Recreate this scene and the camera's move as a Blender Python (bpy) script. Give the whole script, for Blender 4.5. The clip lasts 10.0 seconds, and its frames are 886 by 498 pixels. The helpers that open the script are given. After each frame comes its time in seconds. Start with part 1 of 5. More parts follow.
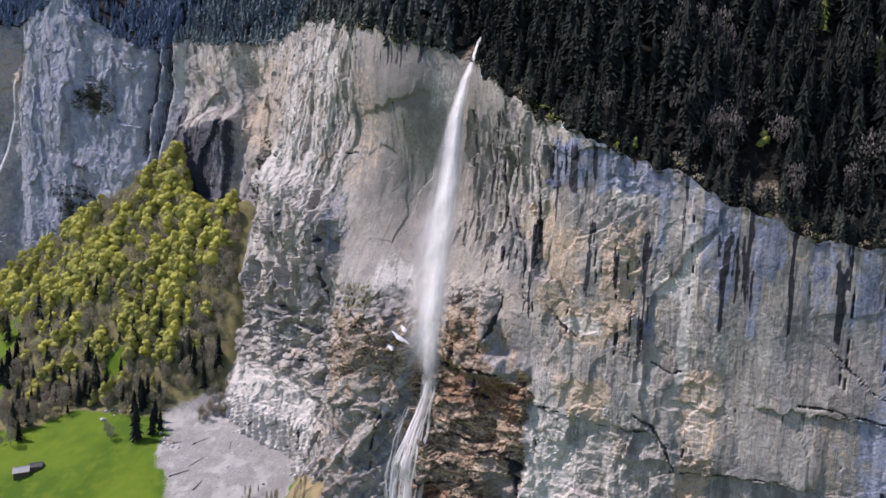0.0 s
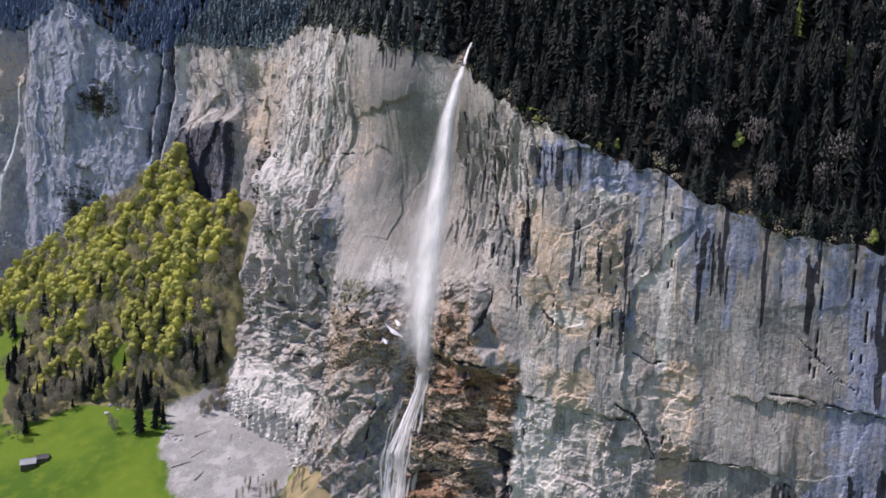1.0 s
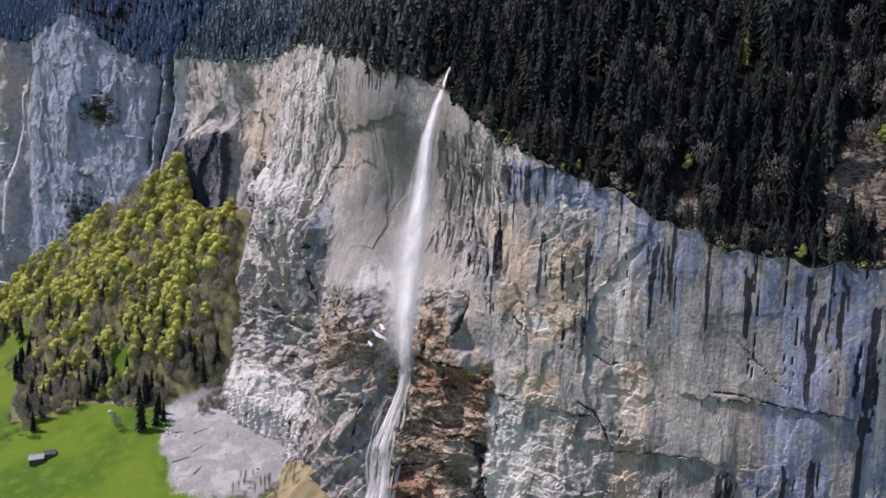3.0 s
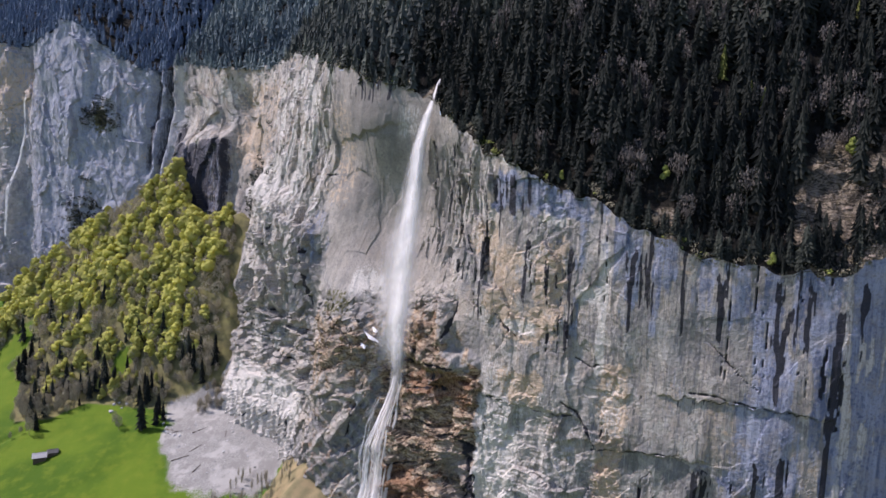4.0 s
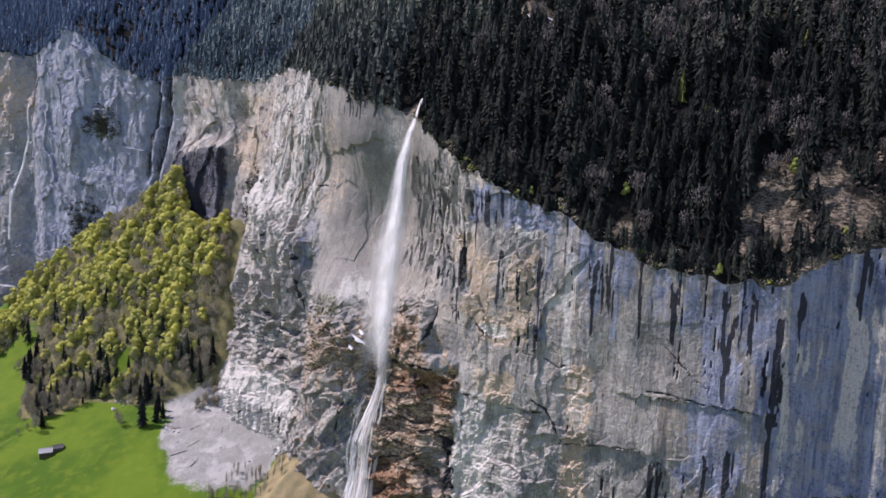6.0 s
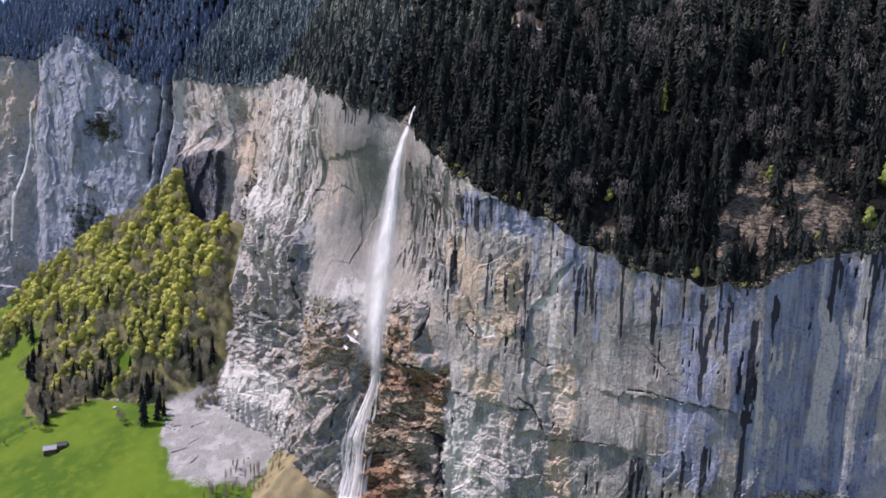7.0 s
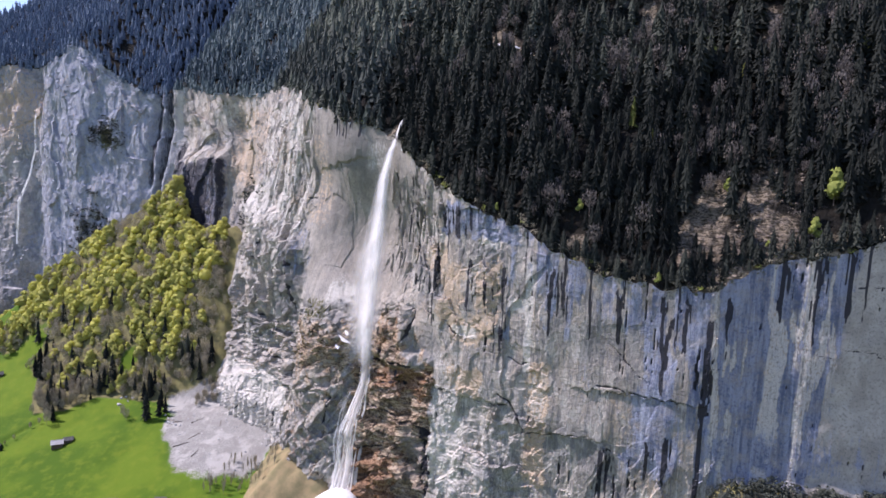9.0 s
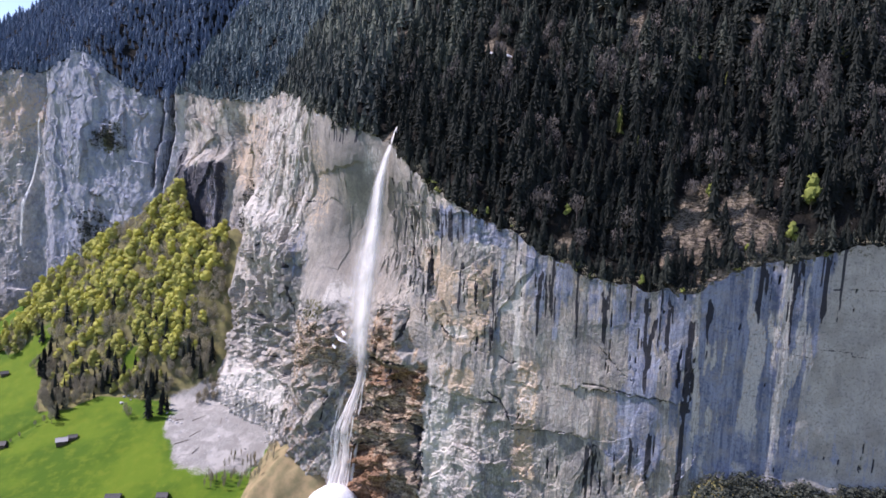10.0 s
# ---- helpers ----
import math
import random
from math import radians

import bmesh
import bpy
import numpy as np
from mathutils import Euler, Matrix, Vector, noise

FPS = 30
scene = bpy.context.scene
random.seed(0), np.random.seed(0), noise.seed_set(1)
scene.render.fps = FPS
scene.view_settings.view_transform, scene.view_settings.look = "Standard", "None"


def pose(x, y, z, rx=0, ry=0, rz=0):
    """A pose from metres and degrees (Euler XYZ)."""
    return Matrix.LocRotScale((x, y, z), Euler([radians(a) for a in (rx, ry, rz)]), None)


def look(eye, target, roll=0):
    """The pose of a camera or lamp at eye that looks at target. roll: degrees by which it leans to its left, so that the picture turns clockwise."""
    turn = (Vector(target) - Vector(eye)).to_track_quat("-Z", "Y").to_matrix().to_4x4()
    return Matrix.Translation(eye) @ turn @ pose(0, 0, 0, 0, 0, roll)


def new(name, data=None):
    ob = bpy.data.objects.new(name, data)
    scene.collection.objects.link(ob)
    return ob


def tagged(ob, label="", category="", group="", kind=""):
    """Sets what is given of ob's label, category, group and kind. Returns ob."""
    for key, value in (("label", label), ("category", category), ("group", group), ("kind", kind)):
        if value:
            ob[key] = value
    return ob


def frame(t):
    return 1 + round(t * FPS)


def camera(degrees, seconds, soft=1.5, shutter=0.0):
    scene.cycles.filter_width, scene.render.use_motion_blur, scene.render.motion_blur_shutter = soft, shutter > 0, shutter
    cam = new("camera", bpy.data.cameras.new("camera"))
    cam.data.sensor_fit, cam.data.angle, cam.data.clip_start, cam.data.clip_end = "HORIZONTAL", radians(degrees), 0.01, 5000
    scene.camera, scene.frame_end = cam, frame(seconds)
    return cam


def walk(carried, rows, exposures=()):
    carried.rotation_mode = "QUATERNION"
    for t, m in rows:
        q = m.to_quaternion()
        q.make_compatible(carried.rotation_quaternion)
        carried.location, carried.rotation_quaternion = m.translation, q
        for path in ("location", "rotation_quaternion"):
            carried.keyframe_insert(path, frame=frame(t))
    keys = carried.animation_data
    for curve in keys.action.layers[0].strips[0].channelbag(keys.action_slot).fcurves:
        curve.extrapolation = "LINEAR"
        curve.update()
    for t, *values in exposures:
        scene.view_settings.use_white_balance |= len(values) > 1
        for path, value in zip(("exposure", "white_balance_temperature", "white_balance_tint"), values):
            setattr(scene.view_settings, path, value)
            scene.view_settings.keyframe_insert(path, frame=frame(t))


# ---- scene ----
cam = camera(70, 10.0, 1.65)
PATH = [
    (0, look((-27.19, 69.65, 222.27), (-28.13, 368.00, 190.87), 2.99)),
    (0.5, look((-24.65, 62.76, 221.87), (-26.00, 361.13, 190.66), 2.98)),
    (1, look((-22.20, 56.01, 221.60), (-23.62, 354.40, 190.68), 2.94)),
    (1.5, look((-19.66, 48.85, 222.27), (-21.02, 347.25, 191.38), 2.91)),
    (2, look((-16.96, 41.78, 224.69), (-18.14, 340.21, 194.09), 2.95)),
    (2.5, look((-14.20, 34.66, 227.98), (-15.07, 333.08, 197.21), 2.95)),
    (4, look((-5.56, 14.21, 236.63), (-6.04, 312.59, 205.57), 2.96)),
    (4.5, look((-2.66, 6.87, 239.49), (-2.89, 305.26, 208.44), 3.01)),
    (5, look((0.00, 0.00, 241.82), (-0.01, 298.36, 210.48), 3.00)),
    (5.5, look((2.76, -6.79, 244.04), (2.93, 291.57, 212.70), 3.02)),
    (7, look((10.86, -27.86, 250.67), (11.24, 270.46, 218.98), 3.03)),
    (7.5, look((13.49, -35.07, 252.58), (14.00, 263.26, 220.98), 3.02)),
    (8, look((15.97, -42.15, 254.27), (16.47, 256.19, 222.72), 3.06)),
    (8.5, look((18.59, -49.49, 256.17), (19.28, 248.85, 224.65), 3.04)),
    (9, look((21.27, -56.52, 258.01), (21.89, 241.83, 226.56), 3.03)),
    (9.5, look((24.00, -63.89, 259.87), (24.50, 234.47, 228.57), 3.03)),
    (10, look((26.37, -70.91, 261.43), (26.78, 227.46, 230.17), 3.02)),
]
walk(cam, PATH, exposures=[(0, 0.28, 6060, 29), (5, 0.28, 6020, 30), (10, 0.58, 5960, 32)])

# ---------------------------------------------------------------- world and sun
SUN_AZ, SUN_EL = radians(171), radians(50)
world = bpy.data.worlds.new("sky")
scene.world = world
world.use_nodes = True
wn = world.node_tree
sky = wn.nodes.new("ShaderNodeTexSky")
sky.sky_type, sky.sun_disc = "NISHITA", False
to_sun = Vector((math.cos(SUN_EL) * math.cos(SUN_AZ), math.cos(SUN_EL) * math.sin(SUN_AZ), math.sin(SUN_EL)))
sky.sun_elevation, sky.sun_rotation = SUN_EL, math.atan2(to_sun.x, to_sun.y)
sky.altitude, sky.air_density, sky.dust_density, sky.ozone_density = 1000, 1.0, 0.8, 1.6
wn.links.new(sky.outputs[0], wn.nodes["Background"].inputs[0])
wn.nodes["Background"].inputs[1].default_value = 0.145
sun = bpy.data.lights.new("sun", "SUN")
sun.energy, sun.angle, sun.color = 5.0, radians(0.5), (1.0, 0.945, 0.85)
sun_ob = new("sun", sun)
sun_ob.matrix_world = look((0, 0, 900), Vector((0, 0, 900)) - to_sun)

rng = np.random.default_rng(7)


# ---------------------------------------------------------------- numeric noise
def hashed(i, j, k, seed):
    with np.errstate(over="ignore"):
        h = (i.astype(np.int64) * 374761393 + j.astype(np.int64) * 668265263 + k.astype(np.int64) * 2147483647 + seed * 974634541).astype(np.uint64)
        h = (h ^ (h >> np.uint64(13))) * np.uint64(1274126177)
        h = (h ^ (h >> np.uint64(16))) * np.uint64(2246822519)
        h = h ^ (h >> np.uint64(15))
    return (h & np.uint64(0xFFFFFF)).astype(float) / 0xFFFFFF


def vnoise(x, y, z, seed=0):
    """Smooth value noise from 0 to 1."""
    x, y, z = np.broadcast_arrays(np.asarray(x, float), np.asarray(y, float), np.asarray(z, float))
    fx, fy, fz = np.floor(x), np.floor(y), np.floor(z)
    tx, ty, tz = x - fx, y - fy, z - fz
    tx, ty, tz = tx * tx * (3 - 2 * tx), ty * ty * (3 - 2 * ty), tz * tz * (3 - 2 * tz)
    out = 0
    for a in (0, 1):
        for b in (0, 1):
            for c in (0, 1):
                w = (tx if a else 1 - tx) * (ty if b else 1 - ty) * (tz if c else 1 - tz)
                out = out + w * hashed(fx + a, fy + b, fz + c, seed)
    return out


def fbm(x, y, z=0.0, octaves=4, seed=0, gain=0.5):
    """Fractal noise, about -1 to 1."""
    total, amp, norm = 0, 1.0, 0
    for o in range(octaves):
        total = total + amp * (2 * vnoise(x, y, z, seed + o) - 1)
        norm += amp
        amp, x, y, z = amp * gain, x * 2.03, y * 2.03, z * 2.03
    return total / norm


def ridged(x, y, z=0.0, octaves=4, seed=0):
    total, amp, norm = 0, 1.0, 0
    for o in range(octaves):
        total = total + amp * (1 - np.abs(2 * vnoise(x, y, z, seed + o) - 1) * 2)
        norm += amp
        amp, x, y, z = amp * 0.5, x * 2.1, y * 2.1, z * 2.1
    return total / norm


def cells(x, y, seed=0):
    """Scattered cells: the number of the nearest one, from 0 to 1, and how near its border is."""
    fx, fy = np.floor(x), np.floor(y)
    best = np.full(np.shape(x), 9.0)
    second, own = best.copy(), np.zeros(np.shape(x))
    for a in (-1, 0, 1):
        for b in (-1, 0, 1):
            i, j = fx + a, fy + b
            d = np.hypot(i + hashed(i, j, i * 0, seed) - x, j + hashed(i, j, i * 0 + 1, seed) - y)
            nearer = d < best
            second = np.where(nearer, best, np.minimum(second, d))
            own = np.where(nearer, hashed(i, j, i * 0 + 2, seed), own)
            best = np.where(nearer, d, best)
    return own, second - best


CHANCE = np.random.default_rng(77).random((4, 1 << 16))


def facets(x, y, seed=0):
    """Broken rock: scattered cells, each a flat face with a tilt of its own, about -1 to 1."""
    fx, fy = np.floor(x).astype(np.int64), np.floor(y).astype(np.int64)
    best = np.full(np.shape(x), 9.0)
    pick, dx, dy = np.zeros(np.shape(x), np.int64), best.copy(), best.copy()
    for a in (-1, 0, 1):
        for b in (-1, 0, 1):
            i, j = fx + a, fy + b
            k = ((i * 7919 + j * 104729 + seed * 15485863) ^ (i * j * 31 + (i >> 3) * 977)) & 0xFFFF
            ox, oy = x - i - CHANCE[0][k], y - j - CHANCE[1][k]
            d = ox * ox + oy * oy
            m = d < best
            best, pick = np.where(m, d, best), np.where(m, k, pick)
            dx, dy = np.where(m, ox, dx), np.where(m, oy, dy)
    own = CHANCE[2][pick]
    return own - 0.5 + 1.5 * (((own * 7.3) % 1 - 0.5) * dx + (CHANCE[3][pick] - 0.4) * dy)


def smooth(a, b, v):
    t = np.clip((v - a) / (b - a), 0, 1)
    return t * t * (3 - 2 * t)


def bump(u, z, cu, cz, su, sz):
    return np.exp(-((u - cu) / su) ** 2 - ((z - cz) / sz) ** 2)


# ---------------------------------------------------------------- builders
def mesh_np(name, verts, faces, attrs=None, smooth_shade=False):
    """A mesh from arrays; faces is an n x 3 or n x 4 array."""
    me = bpy.data.meshes.new(name)
    faces = np.ascontiguousarray(faces, dtype=np.int32)
    n, k = faces.shape
    me.vertices.add(len(verts))
    me.vertices.foreach_set("co", np.ascontiguousarray(verts, dtype=np.float32).ravel())
    me.loops.add(n * k)
    me.loops.foreach_set("vertex_index", faces.ravel())
    me.polygons.add(n)
    me.polygons.foreach_set("loop_start", np.arange(0, n * k, k, dtype=np.int32))
    me.polygons.foreach_set("use_smooth", np.full(n, smooth_shade))
    for key, values in (attrs or {}).items():
        at = me.attributes.new(key, "FLOAT", "POINT")
        at.data.foreach_set("value", np.ascontiguousarray(values, dtype=np.float32).ravel())
    me.update(calc_edges=True)
    return me


def grid_faces(rows, cols):
    i = np.arange(rows * cols).reshape(rows, cols)
    return np.stack([i[:-1, :-1], i[:-1, 1:], i[1:, 1:], i[1:, :-1]], -1).reshape(-1, 4)


def thing(name, label, category, group="", kind="", at=(0, 0, 0), turn=0.0):
    """An empty at the base of a thing, for its parts."""
    ob = new(name)
    ob.empty_display_size = 0.5
    ob.matrix_world = pose(*at, 0, 0, turn)
    return tagged(ob, label, category, group, kind)


def part(name, shape, material, parent, label=""):
    """Links a bmesh or mesh as one part of a thing."""
    if isinstance(shape, bmesh.types.BMesh):
        me = bpy.data.meshes.new(name)
        shape.to_mesh(me)
        shape.free()
    else:
        me = shape
    if material and not me.materials:
        me.materials.append(material)
    ob = new(name, me)
    ob.parent = parent
    return tagged(ob, label)


def solo(name, me, material, label, category, kind="", group=""):
    me.materials.append(material)
    return tagged(new(name, me), label, category, group, kind)


def box(bm, size, at, turn=None):
    m = Matrix.Translation(at) @ (turn or Matrix()) @ Matrix.Diagonal((*size, 1))
    return bmesh.ops.create_cube(bm, size=1.0, matrix=m)["verts"]


def cone(bm, r1, r2, a, b, seg=6):
    """A tapered round bar from a to b."""
    a, b = Vector(a), Vector(b)
    d = b - a
    m = Matrix.Translation((a + b) / 2) @ d.to_track_quat("Z", "Y").to_matrix().to_4x4()
    bmesh.ops.create_cone(bm, cap_ends=True, segments=seg, radius1=r1, radius2=r2, depth=d.length, matrix=m)


# ---------------------------------------------------------------- materials
class Nodes:
    """A short hand for building a node material."""

    def __init__(self, name, roughness=0.9, specular=0.25):
        self.mat = bpy.data.materials.new(name)
        self.mat.use_nodes = True
        self.t = self.mat.node_tree
        self.bsdf = self.t.nodes["Principled BSDF"]
        self.bsdf.inputs["Roughness"].default_value = roughness
        self.bsdf.inputs["Specular IOR Level"].default_value = specular
        self.coord = self.t.nodes.new("ShaderNodeNewGeometry").outputs["Position"]

    def put(self, socket, value):
        if hasattr(value, "is_output"):
            self.t.links.new(value, socket)
        elif isinstance(value, tuple) and len(value) == 3 and socket.type == "RGBA":
            socket.default_value = (*value, 1)
        else:
            socket.default_value = value

    def attr(self, name):
        n = self.t.nodes.new("ShaderNodeAttribute")
        n.attribute_name = name
        return n.outputs["Fac"]

    def scaled(self, sx, sy, sz, co=None):
        n = self.t.nodes.new("ShaderNodeMapping")
        n.inputs["Scale"].default_value = (sx, sy, sz)
        self.t.links.new(co or self.coord, n.inputs["Vector"])
        return n.outputs[0]

    def noise(self, scale, detail=6.0, rough=0.6, co=None, distortion=0.0):
        n = self.t.nodes.new("ShaderNodeTexNoise")
        n.inputs["Scale"].default_value, n.inputs["Detail"].default_value = scale, detail
        n.inputs["Roughness"].default_value, n.inputs["Distortion"].default_value = rough, distortion
        self.t.links.new(co or self.coord, n.inputs["Vector"])
        return n.outputs["Fac"]

    def voronoi(self, scale, co=None, feature="F1"):
        n = self.t.nodes.new("ShaderNodeTexVoronoi")
        n.feature = feature
        n.inputs["Scale"].default_value = scale
        self.t.links.new(co or self.coord, n.inputs["Vector"])
        return n.outputs["Distance"]

    def ramp(self, value, a, b, low=0.0, high=1.0):
        n = self.t.nodes.new("ShaderNodeMapRange")
        n.interpolation_type = "SMOOTHSTEP"
        for i, v in enumerate((value, a, b, low, high)):
            self.put(n.inputs[i], v)
        return n.outputs[0]

    def math(self, op, a, b=0.0):
        n = self.t.nodes.new("ShaderNodeMath")
        n.operation = op
        self.put(n.inputs[0], a)
        self.put(n.inputs[1], b)
        return n.outputs[0]

    def mix(self, f, a, b, blend="MIX"):
        n = self.t.nodes.new("ShaderNodeMix")
        n.data_type, n.blend_type = "RGBA", blend
        self.put(n.inputs[0], f)
        self.put(n.inputs[6], a)
        self.put(n.inputs[7], b)
        return n.outputs[2]

    def random(self):
        return self.t.nodes.new("ShaderNodeObjectInfo").outputs["Random"]

    def island(self):
        return self.t.nodes.new("ShaderNodeNewGeometry").outputs["Random Per Island"]

    def relief(self, height, strength, distance):
        n = self.t.nodes.new("ShaderNodeBump")
        n.inputs["Distance"].default_value = distance
        self.put(n.inputs["Strength"], strength)
        self.t.links.new(height, n.inputs["Height"])
        self.t.links.new(n.outputs[0], self.bsdf.inputs["Normal"])

    def done(self, colour, roughness=None):
        self.put(self.bsdf.inputs["Base Color"], colour)
        if roughness is not None:
            self.put(self.bsdf.inputs["Roughness"], roughness)
        return self.mat


def rock_material():
    n = Nodes("limestone", 0.85, 0.3)
    fine, mid, big = n.noise(0.7, 9, 0.68), n.noise(0.13, 7, 0.64), n.noise(0.032, 5, 0.6)
    run = n.noise(1.0, 6, 0.6, n.scaled(0.4, 0.4, 0.028), 0.5)
    thin = n.noise(1.0, 6, 0.68, n.scaled(1.5, 1.5, 0.06), 0.3)

    def mask(name, by, amount, a=0.38, b=0.62):
        """A stain, or a painted tint or shade, whose edge is frayed by a noise."""
        at = n.attr(name)
        frayed = n.math("ADD", at, n.math("MULTIPLY", n.math("SUBTRACT", by, 0.5), amount))
        return n.math("MULTIPLY", n.ramp(frayed, a, b), n.ramp(at, 0.02, 0.2))

    col = n.mix(n.ramp(big, 0.4, 0.6), (0.23, 0.225, 0.22), (0.4, 0.365, 0.315))
    col = n.mix(n.ramp(mid, 0.5, 0.6, 0, 0.7), col, (0.5, 0.465, 0.41))
    weathered = n.noise(0.055, 8, 0.66, n.scaled(1, 1, 0.7), 0.8)
    col = n.mix(n.ramp(weathered, 0.52, 0.6, 0, 0.75), col, n.mix(n.ramp(fine, 0.42, 0.6), (0.3, 0.25, 0.19), (0.47, 0.415, 0.345)))
    col = n.mix(n.ramp(weathered, 0.46, 0.38, 0, 0.7), col, n.mix(n.ramp(fine, 0.42, 0.6), (0.1, 0.1, 0.1), (0.22, 0.215, 0.21)))
    col = n.mix(n.ramp(n.noise(0.21, 7, 0.66), 0.52, 0.66, 0, 0.6), col, (0.2, 0.185, 0.17))
    col = n.mix(n.math("MULTIPLY", n.ramp(run, 0.47, 0.64, 0, 0.7), n.attr("comb")), col, (0.15, 0.15, 0.16))
    col = n.mix(n.math("MULTIPLY", n.ramp(thin, 0.52, 0.62, 0, 0.75), n.attr("comb")), col, (0.085, 0.09, 0.11))
    col = n.mix(n.math("MULTIPLY", n.ramp(n.noise(1.0, 5, 0.62, n.scaled(0.75, 0.75, 0.02), 0.3), 0.55, 0.64, 0, 0.6), n.attr("comb")), col, (0.5, 0.485, 0.45))
    plates = n.t.nodes.new("ShaderNodeTexVoronoi")
    plates.inputs["Scale"].default_value = 0.16
    bent = n.t.nodes.new("ShaderNodeVectorMath")
    bent.operation = "MULTIPLY_ADD"
    tone = n.t.nodes.new("ShaderNodeTexNoise")
    tone.inputs["Scale"].default_value, tone.inputs["Detail"].default_value = 0.22, 6.0
    n.t.links.new(n.scaled(1, 1, 0.45), tone.inputs["Vector"])
    n.t.links.new(tone.outputs["Color"], bent.inputs[0])
    bent.inputs[1].default_value = (9, 9, 9)
    n.t.links.new(n.scaled(1, 1, 0.45), bent.inputs[2])
    n.t.links.new(bent.outputs[0], plates.inputs["Vector"])
    shade = n.t.nodes.new("ShaderNodeSeparateColor")
    n.t.links.new(plates.outputs["Color"], shade.inputs[0])
    calm = n.attr("calm")
    # kept dark for the bowl behind the fall, whose shade is in this grey
    even = n.mix(n.ramp(n.noise(0.045, 6, 0.6), 0.35, 0.65), (0.165, 0.153, 0.135), (0.275, 0.256, 0.225))
    even = n.mix(n.ramp(fine, 0.4, 0.7, 0, 0.35), even, (0.13, 0.125, 0.12))
    even = n.mix(n.ramp(run, 0.5, 0.66, 0, 0.4), even, (0.31, 0.3, 0.28))
    col = n.mix(n.ramp(shade.outputs[0], 0.55, 0.95, 0, 0.45), col, (0.13, 0.125, 0.12))
    col = n.mix(n.ramp(shade.outputs[1], 0.6, 0.95, 0, 0.4), col, (0.56, 0.53, 0.48))
    even = n.mix(n.attr("chalk"), even, n.mix(n.ramp(n.noise(0.06, 7, 0.65), 0.35, 0.65), (0.33, 0.31, 0.265), (0.48, 0.455, 0.4)))
    col = n.mix(n.math("MULTIPLY", calm, 0.88), col, even)
    # distance haze painted over the far wall as a blue-grey tint
    col = n.mix(n.math("MULTIPLY", n.attr("haze_tint"), n.ramp(fine, 0.35, 0.6, 0.85, 0.45)), col, n.mix(n.ramp(mid, 0.4, 0.6), (0.215, 0.265, 0.38), (0.335, 0.375, 0.455)))
    col = n.mix(n.math("MULTIPLY", mask("tan", n.noise(0.3, 8, 0.7), 3.0, 0.35, 0.75), 0.8), col, n.mix(n.ramp(fine, 0.4, 0.6), (0.4, 0.3, 0.2), (0.58, 0.46, 0.34)))
    col = n.mix(n.math("MULTIPLY", mask("dull_shade", mid, 1.6), 0.55), col, n.mix(n.ramp(fine, 0.42, 0.6), (0.11, 0.105, 0.1), (0.24, 0.23, 0.21)))
    col = n.mix(n.math("MULTIPLY", mask("pale", n.math("MULTIPLY", n.math("ADD", thin, fine), 0.5), 4.0, 0.3, 0.8), 0.8), col, n.mix(n.ramp(fine, 0.4, 0.6), (0.5, 0.475, 0.43), (0.7, 0.67, 0.62)))
    col = n.mix(n.math("MULTIPLY", mask("blue", n.math("MULTIPLY", n.math("ADD", run, mid), 0.5), 3.2, 0.3, 0.75), n.ramp(mid, 0.35, 0.55, 0.4, 0.9)), col, n.mix(n.ramp(n.math("MULTIPLY", n.math("ADD", run, fine), 0.5), 0.42, 0.58), (0.08, 0.105, 0.185), (0.3, 0.335, 0.43)))
    rust = n.mix(n.ramp(fine, 0.42, 0.58), (0.065, 0.048, 0.035), (0.34, 0.24, 0.15))
    # tan for sunlit ledge faces, then black for crevice shade, mixed into the brown
    rust = n.mix(n.ramp(n.noise(1.0, 6, 0.62, n.scaled(0.16, 0.16, 0.5), 0.4), 0.47, 0.58, 0, 0.9), rust, n.mix(n.ramp(fine, 0.42, 0.6), (0.36, 0.27, 0.18), (0.6, 0.5, 0.37)))
    rust = n.mix(n.ramp(mid, 0.46, 0.38, 0, 0.7), rust, (0.03, 0.024, 0.02))
    rust = n.mix(n.ramp(big, 0.5, 0.62, 0, 0.6), rust, (0.25, 0.23, 0.21))
    rust = n.mix(n.math("MULTIPLY", mask("rust", mid, 1.8), 0.75), rust, n.mix(n.ramp(fine, 0.4, 0.6), (0.085, 0.035, 0.016), (0.34, 0.18, 0.085)))
    col = n.mix(mask("brown", mid, 1.2), col, rust)
    col = n.mix(mask("moss", n.noise(0.35, 6, 0.7), 2.2), col, (0.1, 0.095, 0.035))
    col = n.mix(n.ramp(fine, 0.5, 0.64, 0.0, 0.5), col, (0.1, 0.095, 0.09))
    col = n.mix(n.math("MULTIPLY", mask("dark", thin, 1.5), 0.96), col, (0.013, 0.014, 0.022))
    col = n.mix(n.ramp(n.attr("haze_tint"), 0, 0.5, 1, 0), col, n.mix(1.0, col, (1.0, 0.99, 0.95), "MULTIPLY"))
    h = n.math("ADD", n.math("MULTIPLY", fine, 0.8), n.math("ADD", mid, n.math("MULTIPLY", thin, 0.35)))
    n.relief(h, n.math("SUBTRACT", 0.7, n.math("MULTIPLY", calm, 0.5)), 1.5)
    return n.done(col, n.ramp(n.attr("wet"), 0, 1, 0.88, 0.35))


